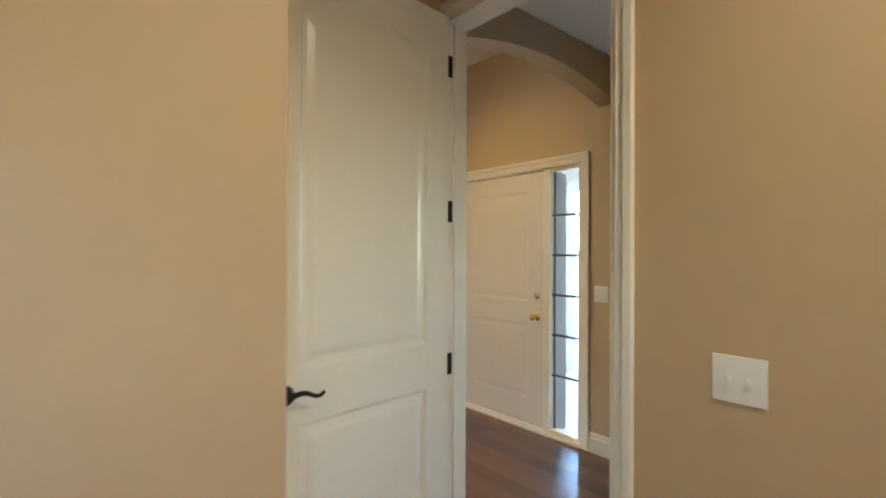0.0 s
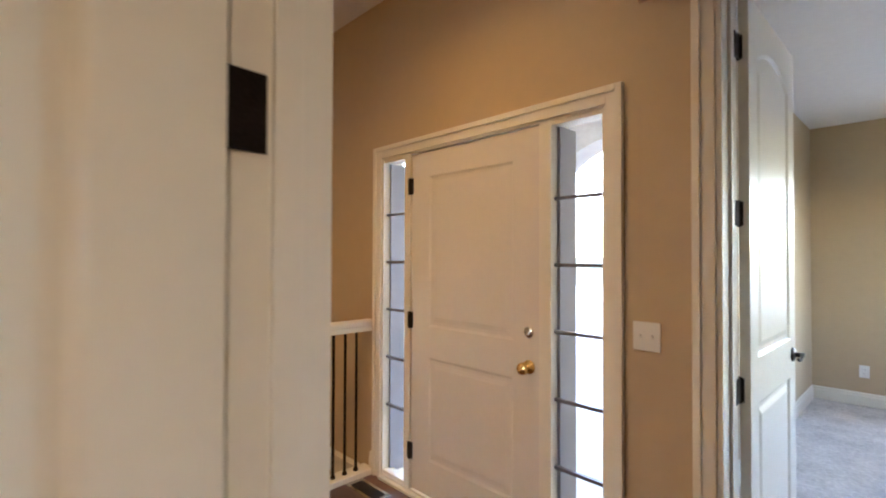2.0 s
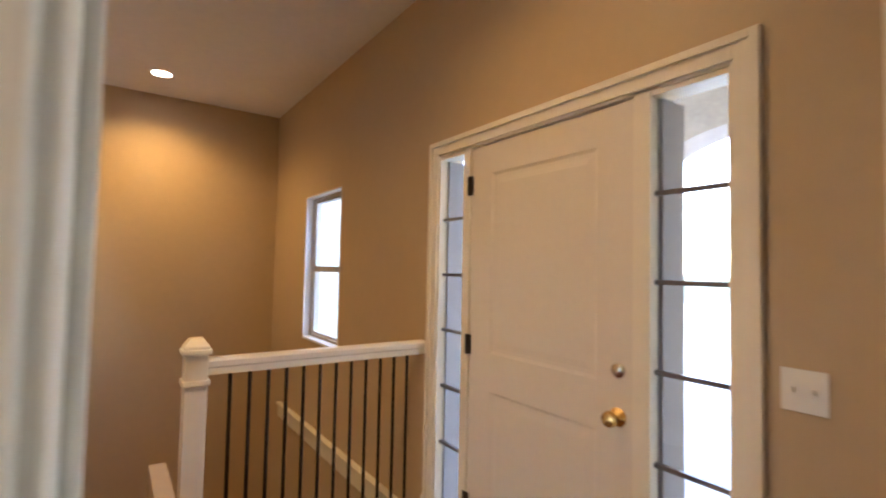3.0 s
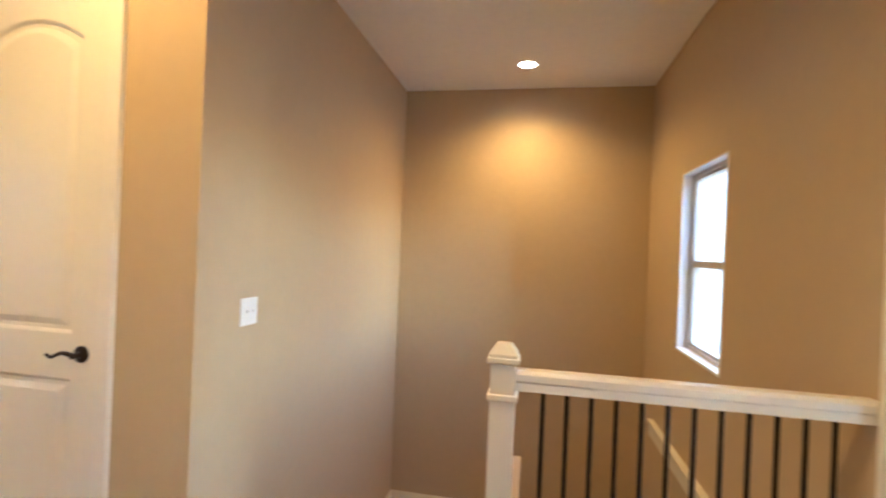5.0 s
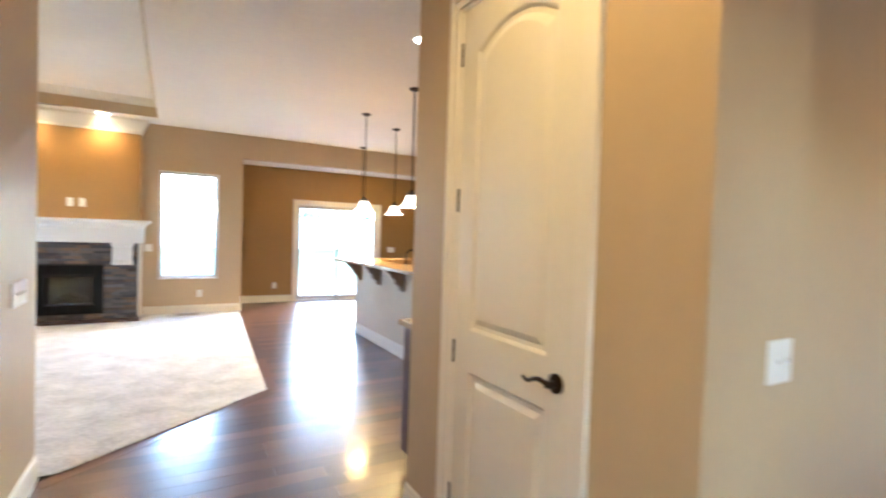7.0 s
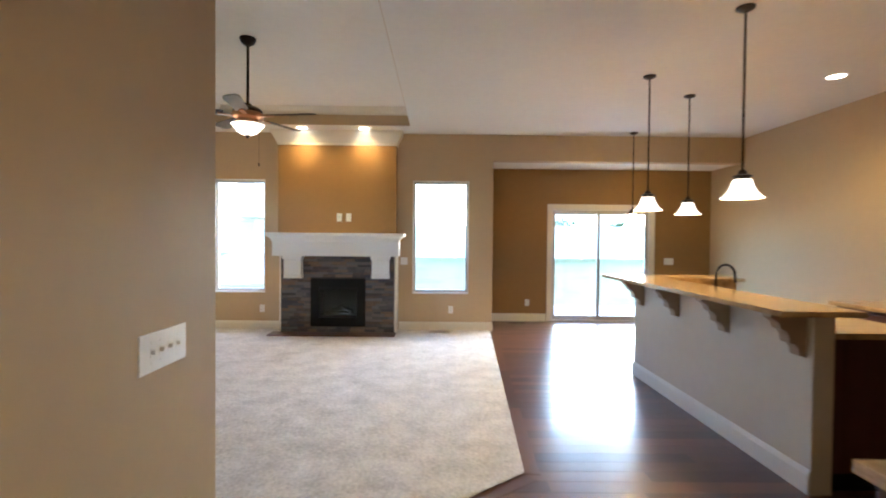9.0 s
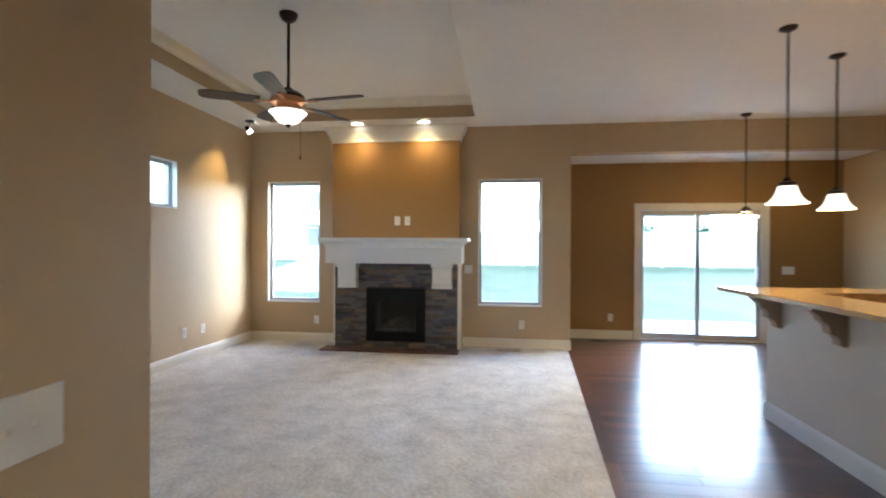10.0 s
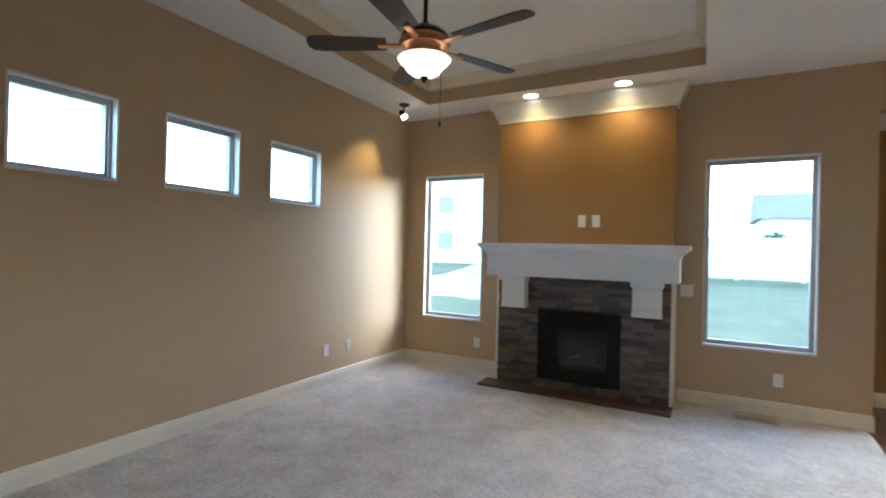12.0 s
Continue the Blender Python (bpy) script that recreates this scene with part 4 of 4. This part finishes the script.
part("motor_top", lathe([(0.0, -0.700), (0.03, -0.705), (0.045, -0.730), (0.10, -0.745), (0.135, -0.775), (0.14, -0.800), (0.0, -0.800)], 32), BRONZE, fan, smooth=True)
part("motor_band", lathe([(0.0, -0.800), (0.142, -0.800), (0.15, -0.820), (0.14, -0.845), (0.10, -0.860), (0.095, -0.890), (0.12, -0.905), (0.0, -0.905)], 32), COPPER, fan, "bright copper motor band", True)
part("light_bowl", lathe([(0.0, -1.015), (0.035, -1.012), (0.075, -0.996), (0.10, -0.976), (0.118, -0.950), (0.14, -0.930), (0.155, -0.912), (0.14, -0.906), (0.0, -0.905)], 36), SHADE, fan, "lit frosted glass bowl", True)
part("finial", lathe([(0.0, -1.045), (0.008, -1.040), (0.012, -1.032), (0.024, -1.020), (0.026, -1.012), (0.0, -1.010)], 18), BRONZE, fan, smooth=True)
part("pull_chain", tube([(0.10, 0.02, -0.890), (0.10, 0.02, -1.280)], 0.0015, 6), BRONZE, fan)
part("chain_fob", lathe([(0.0, 0.0), (0.006, -0.005), (0.008, -0.03), (0.0, -0.04)], 10, (0.10, 0.02, -1.270)), BRONZE, fan, smooth=True)
for k in range(5):
    m = pose(0, 0, -0.835, 0, 0, -8 + 72 * k)
    ab = box(0.13, 0.27, -0.02, 0.02, -0.006, 0.006, 0.003)
    bmesh.ops.transform(ab, matrix=m, verts=ab.verts)
    arm = part("blade_arm", ab, COPPER, fan)
    out = [(0.22, -0.055), (0.60, -0.072), (0.66, -0.06), (0.68, -0.03), (0.68, 0.03), (0.66, 0.06), (0.60, 0.072), (0.22, 0.055)]
    bl = extrude_profile(out, "z", 0.007, 0.014)
    bmesh.ops.transform(bl, matrix=m @ pose(0, 0, 0, 11, 0, 0), verts=bl.verts)
    part("blade", bl, BLADE, fan, "dark wood fan blade")

# ---- wall plates ----
plate("light_switch", (-1.862, 1.65, 1.10), 180, 0.122, 0.118, 2, label="white double toggle switch on the tan wall")
plate("light_switch", (-0.50, 0.0, 1.12), 180, 0.105, 0.112, 2, label="white double toggle switch beside the front door")
plate("light_switch", (1.466, 2.305, 1.126), 0, 0.118, 0.118, 2, label="white double switch on the pantry return")
plate("light_switch", (-0.605, 4.69, 1.09), 90, 0.25, 0.118, 4, label="white four-gang toggle switch on the hall wall")
th = thing("thermostat", (-0.605, 3.75, 1.53), 90, "small white wall thermostat with a display", "thermostat")
part("body", box(-0.06, 0.06, -0.028, 0.0005, -0.048, 0.048, 0.008), PLATE, th)
part("display", box(-0.035, 0.02, -0.0295, -0.0275, -0.005, 0.028, 0.0008), VINYL, th)
for xx in (-0.02, 0.005, 0.03):
    part("button", box(xx - 0.007, xx + 0.007, -0.030, -0.0275, -0.03, -0.022, 0.0008), VINYL, th)
for xx in (-1.28, -1.135):
    plate("outlet", (xx, BY, 1.775), 0, 0.078, 0.125, outlet=True, label="white outlet plate above the mantel")
plate("light_switch", (-0.285, 10.684, 1.10), 0, 0.11, 0.115, 2, label="white double switch beside the fireplace")
for xx, yy, fc in ((0.46, 10.684, 0), (-2.52, 10.684, 0), (1.85, 11.62, 0)):
    plate("outlet", (xx, yy, 0.335), fc, 0.075, 0.118, outlet=True, label="white outlet low on the wall")
plate("light_switch", (4.38, 11.62, 1.09), 0, 0.17, 0.118, 3, label="white triple switch beside the patio door")
for yy in (9.2, 9.55):
    plate("outlet", (-3.555, yy, 0.37), 90, 0.075, 0.118, outlet=True, label="white outlet low on the wall")
plate("outlet", (-0.80, -4.2, 0.34), 180, 0.075, 0.118, outlet=True, label="white outlet low on the bedroom wall")
vt = thing("floor_vent", (0.28, 10.45, 0.02), 0, "beige metal floor register in the carpet", "floor vent")
part("frame", box(-0.16, 0.16, -0.06, 0.06, -0.012, 0.004, 0.002), VINYL, vt)
for k in range(12):
    part("slat", box(-0.14 + k * 0.0245, -0.128 + k * 0.0245, -0.045, 0.045, 0.003, 0.0065), CORBEL, vt)

vn = thing("floor_vent", (1.62, 11.44, 0.0), 0, "dark metal floor register in the hardwood of the nook", "floor vent")
part("frame", box(-0.15, 0.15, -0.055, 0.055, -0.006, 0.004, 0.002), BRONZE, vn)
for k in range(11):
    part("slat", box(-0.12 + k * 0.0225, -0.113 + k * 0.0225, -0.041, 0.041, 0.0035, 0.0065), BLACK, vn)

vb = thing("floor_vent", (1.13, 0.16, 0.0), 0, "steel floor register with dark slots in the hardwood by the entry", "floor vent")
part("frame", box(-0.15, 0.15, -0.062, 0.062, -0.006, 0.004, 0.002), CHROME, vb)
part("well", box(-0.125, 0.125, -0.042, 0.042, 0.0035, 0.005), BLACK, vb)
for k in range(11):
    part("slat", box(-0.12 + k * 0.0225, -0.113 + k * 0.0225, -0.041, 0.041, 0.0045, 0.0065), BRONZE, vb)

# ---- outdoors ----
gm = bmesh.new()
xs_g, ys_g = (-900, -3.6, 5.2, 900), ((-900, -0.32), (-0.1, -0.32), (11.7, -0.32), (15, -0.32), (20, -0.12), (25, 0.18), (30, 0.41), (900, 0.41))
gv = [[gm.verts.new((x, y, z)) for x in xs_g] for y, z in ys_g]
for a in range(len(ys_g) - 1):
    for b in range(3):
        if (a, b) != (1, 1):
            gm.faces.new((gv[a][b], gv[a][b + 1], gv[a + 1][b + 1], gv[a + 1][b]))
solid("ground", gm, GRASS, "mown green lawn rising gently to the back fence", "lawn", "structure")
solid("pavement_patio", box(1.4, 5.2, 11.79, 14.6, -0.32, -0.12), CONCRETE, "pale concrete patio slab", "patio", "structure")
solid("pavement_porch", box(-0.34, 2.4, -2.3, FW - 0.01, -0.32, -0.10), CONCRETE, "pale concrete porch slab", "porch", "structure")
solid("pavement_walk", box(-0.2, 1.5, -14, -2.3, -0.32, -0.28), CONCRETE, "pale concrete front walk", "path", "structure")
solid("ground_bed", box(-12, 14, -30, -2.4, -0.34, -0.29), DIRT, "bare soil bed across the front yard", "soil", "structure")
ap = [(1.5, -0.1), (1.5, 3.2), (-0.34, 3.2), (-0.34, 1.9)]
for i in range(21):
    a = math.pi * i / 20
    ap.append((0.45 - 0.75 * math.cos(a), 2.05 + 0.42 * math.sin(a)))
ap += [(1.2, -0.1)]
solid("wall_porch_arch", extrude_profile(ap, "y", -2.25, -1.95), STUCCO, "stone-faced porch front with an arched opening", "porch wall", "structure")
solid("ceiling_porch", box(-0.34, 1.5, -2.25, FW, 2.85, 2.95), SIDING, "pale porch ceiling", "ceiling", "structure")
gw = thing("garage", (0, 0, -0.32), 0, "grey lap-sided garage wing beside the stairwell window", "garage")
part("wall", box(4.75, 10.5, -2.2, -0.19, 0, 3.5), GREYSIDING, gw)
part("roof", box(4.45, 10.8, -2.5, -0.62, 3.5, 3.62, 0.02), ROOFING, gw)
for i in range(21):
    z = 0.05 + i * 0.16
    part("lap_board", extrude_profile([(4.75, z), (4.725, z), (4.742, z + 0.16), (4.75, z + 0.16)], "y", -2.2, -0.19), GREYSIDING, gw)
fn = thing("fence", (0, 0, 0.73), 0, "white vinyl privacy fence across the back yard", "fence")
for i in range(22):
    x = -6 + i * 2.4
    part("post", box(x - 0.065, x + 0.065, 30.0, 30.13, -0.32, 1.62, 0.01), FENCE, fn)
    part("panel", box(x + 0.065, x + 2.335, 30.04, 30.08, -0.25, 1.5), FENCE, fn)
    part("rail", box(x + 0.065, x + 2.335, 30.02, 30.10, 1.45, 1.54), FENCE, fn)


def house(at, rz, w, d, h, label):
    root = thing("house", at, rz, label, "house")
    part("wall", box(-w / 2, w / 2, -d / 2, d / 2, 0, h), SIDING, root)
    part("roof", extrude_profile([(-d / 2 - 0.5, h), (d / 2 + 0.5, h), (0, h + d * 0.3)], "x", -w / 2 - 0.5, w / 2 + 0.5), ROOFING, root)
    for i in range(4):
        for z in ((1.0, 3.8, 6.4) if h > 6 else (1.0,)):
            x = -w / 2 + w * (i + 0.5) / 4
            f = part("window", box(x - 0.7, x + 0.7, -d / 2 - 0.06, -d / 2, z, z + 1.5), REVEAL, root)
            part("pane", box(x - 0.6, x + 0.6, -d / 2 - 0.07, -d / 2 - 0.05, z + 0.1, z + 1.4), FARGLASS, f)
    dk = part("balcony", box(-2.4, 2.4, -d / 2 - 2.2, -d / 2, 2.6, 2.8), FENCE, root)
    for x in (-2.3, 2.3):
        part("post", box(x - 0.1, x + 0.1, -d / 2 - 2.2, -d / 2 - 2.0, 0, 2.6), FENCE, dk)
    return root


house((-13, 44, 0.4), 8, 15, 10, 8.6, "pale two-storey neighbouring house with a balcony")
house((14, 66, 0.4), 0, 18, 10, 4.8, "pale low neighbouring house behind the fence")
house((6, -52, -0.32), 180, 16, 10, 3.4, "pale neighbouring house across the street")
mound = bmesh.new()
bmesh.ops.create_grid(mound, x_segments=20, y_segments=20, size=5)
for v in mound.verts:
    r = v.co.xy.length
    v.co.z = 1.0 * math.exp(-(r / 2.4) ** 2) + 0.08 * noise.noise(v.co * 1.5) + 0.053 * v.co.y
bmesh.ops.translate(mound, verts=mound.verts, vec=(-7.5, 24, 0.06))
solid("ground_mound", mound, DIRT, "low mound of bare pale soil in the yard", "soil mound", "structure", smooth=True)
rng = random.Random(8)
for sx, sy, sr in ((8, 33, 1.1), (12, 34, 0.9), (3, 33.5, 0.8), (17, 33, 1.2)):
    sh = thing("shrub", (sx, sy, 0.35), 0, "dark green leafy shrub behind the fence", "shrub", group="shrubs by the fence")
    bm = bmesh.new()
    for k in range(420):
        v = Vector((rng.gauss(0, 1), rng.gauss(0, 1), rng.gauss(0, 1))).normalized() * sr * rng.uniform(0.5, 1.05)
        c = Vector((v.x, v.y, 1.6 + v.z * 0.9))
        a = Vector((rng.gauss(0, 1), rng.gauss(0, 1), rng.gauss(0, 1))).normalized() * 0.13
        b = a.cross(Vector((0.3, 0.5, 0.8))).normalized() * 0.07
        bm.faces.new([bm.verts.new(c + q) for q in (-a, b, a, -b)])
    part("crown", bm, FOLIAGE, sh)
    part("trunk", tube([(0, 0, -0.05), (0.03, 0.02, 1.0), (0, 0.05, 1.8)], 0.06, 8, 0.5), DIRT, sh)

# ---- ledge stones ----
sr = random.Random(3)
stones = []
for k in range(12):
    ln, hh, dp = (0.10, 0.13, 0.16, 0.19, 0.22, 0.25)[k % 6], (0.032, 0.043)[k // 6], 0.03
    bm = box(0, ln - 0.002, -dp, 0.0, 0, hh - 0.002)
    for v in bm.verts:
        if v.co.y < -0.01:
            v.co += Vector((sr.uniform(-0.0015, 0.0015), sr.uniform(-0.005, 0.008), sr.uniform(-0.004, 0.0015)))
    stones.append((ln, hh, mesh_of("stone", bm, STONE)))
SX0, SX1 = FX0 + 0.03, FX1 - 0.03
z = 0.036
row = 0
while z < 1.17:
    hh = 0.043 if row % 3 != 1 else 0.032
    pool = [s for s in stones if s[1] == hh]
    x = SX0
    while x < SX1 - 0.02:
        hole = z + hh > 0.13 and z < 0.842
        end = -1.665 if (hole and x < -1.665) else SX1
        if hole and -1.67 <= x < -0.84:
            x = -0.838
            continue
        ln, _, me = sr.choice(pool)
        fit_ln = min(ln, end - x)
        if end - x - fit_ln < 0.05:
            fit_ln = end - x
        o = new("stone", me)
        o.parent = fp
        o.matrix_basis = Matrix.LocRotScale((x, FY + 0.014 + sr.uniform(-0.017, 0.008), z), None, (fit_ln / ln, 1, 1))
        x += fit_ln
    z += hh
    row += 1

# ---- hardwood boards ----
PW = 0.125
pb = {}


def board(x0, x1, y0, y1):
    key = (round(x1 - x0, 3), round(y1 - y0, 3))
    if key not in pb:
        bm = box(0, key[0] - 0.0016, 0, key[1] - 0.0016, -0.012, 0.0)
        pb[key] = mesh_of("plank", bm, WOOD)
    o = new("plank", pb[key])
    o.parent = FLOOR
    o.matrix_basis = pose(x0, y0, 0.0)


FLOOR = bpy.data.objects["floor"]
pr = random.Random(11)
LENS = (0.9, 1.2, 1.5, 1.8, 2.1)
n = -1
y = -0.005
while y < 11.62:
    y1 = min(y + PW, 11.62)
    ym = (y + y1) / 2
    if ym < 1.53:
        x0, x1 = -3.555, 1.30
    elif ym < 2.29:
        x0, x1 = -0.605, 1.40
    elif ym < 3.86:
        x0, x1 = -0.605, 1.13
    elif ym < 10.684:
        x0, x1 = max(-0.605, float(carpet_edge(np.array(ym))) - 0.06), 5.12
    else:
        x0, x1 = 1.116, 5.12
    x = x0
    first = True
    while x < x1 - 0.01:
        ln = pr.choice(LENS) * (pr.choice((0.4, 0.7, 1.0)) if first else 1.0)
        first = False
        e = min(x + ln, x1)
        if x1 - e < 0.3:
            e = x1
        board(round(x, 3), round(e, 3), y, y1)
        x = e
    y += PW

# border boards along the carpet
for (ax, ay), (bx_, by), cnt in (((-0.605, 4.98), (0.80, 6.08), 2), ((0.80, 6.08), (1.085, 10.684), 4)):
    d = Vector((bx_ - ax, by - ay, 0))
    ln = d.length / cnt
    bm = box(0.0, ln - 0.002, -0.095, 0.0, -0.010, 0.0025)
    me = mesh_of("plank", bm, WOOD)
    ang = math.degrees(math.atan2(d.y, d.x))
    for i in range(cnt):
        o = new("plank", me)
        o.parent = FLOOR
        p = Vector((ax, ay, 0)) + d * (i / cnt)
        o.matrix_basis = pose(p.x, p.y, 0.0, 0, 0, ang)
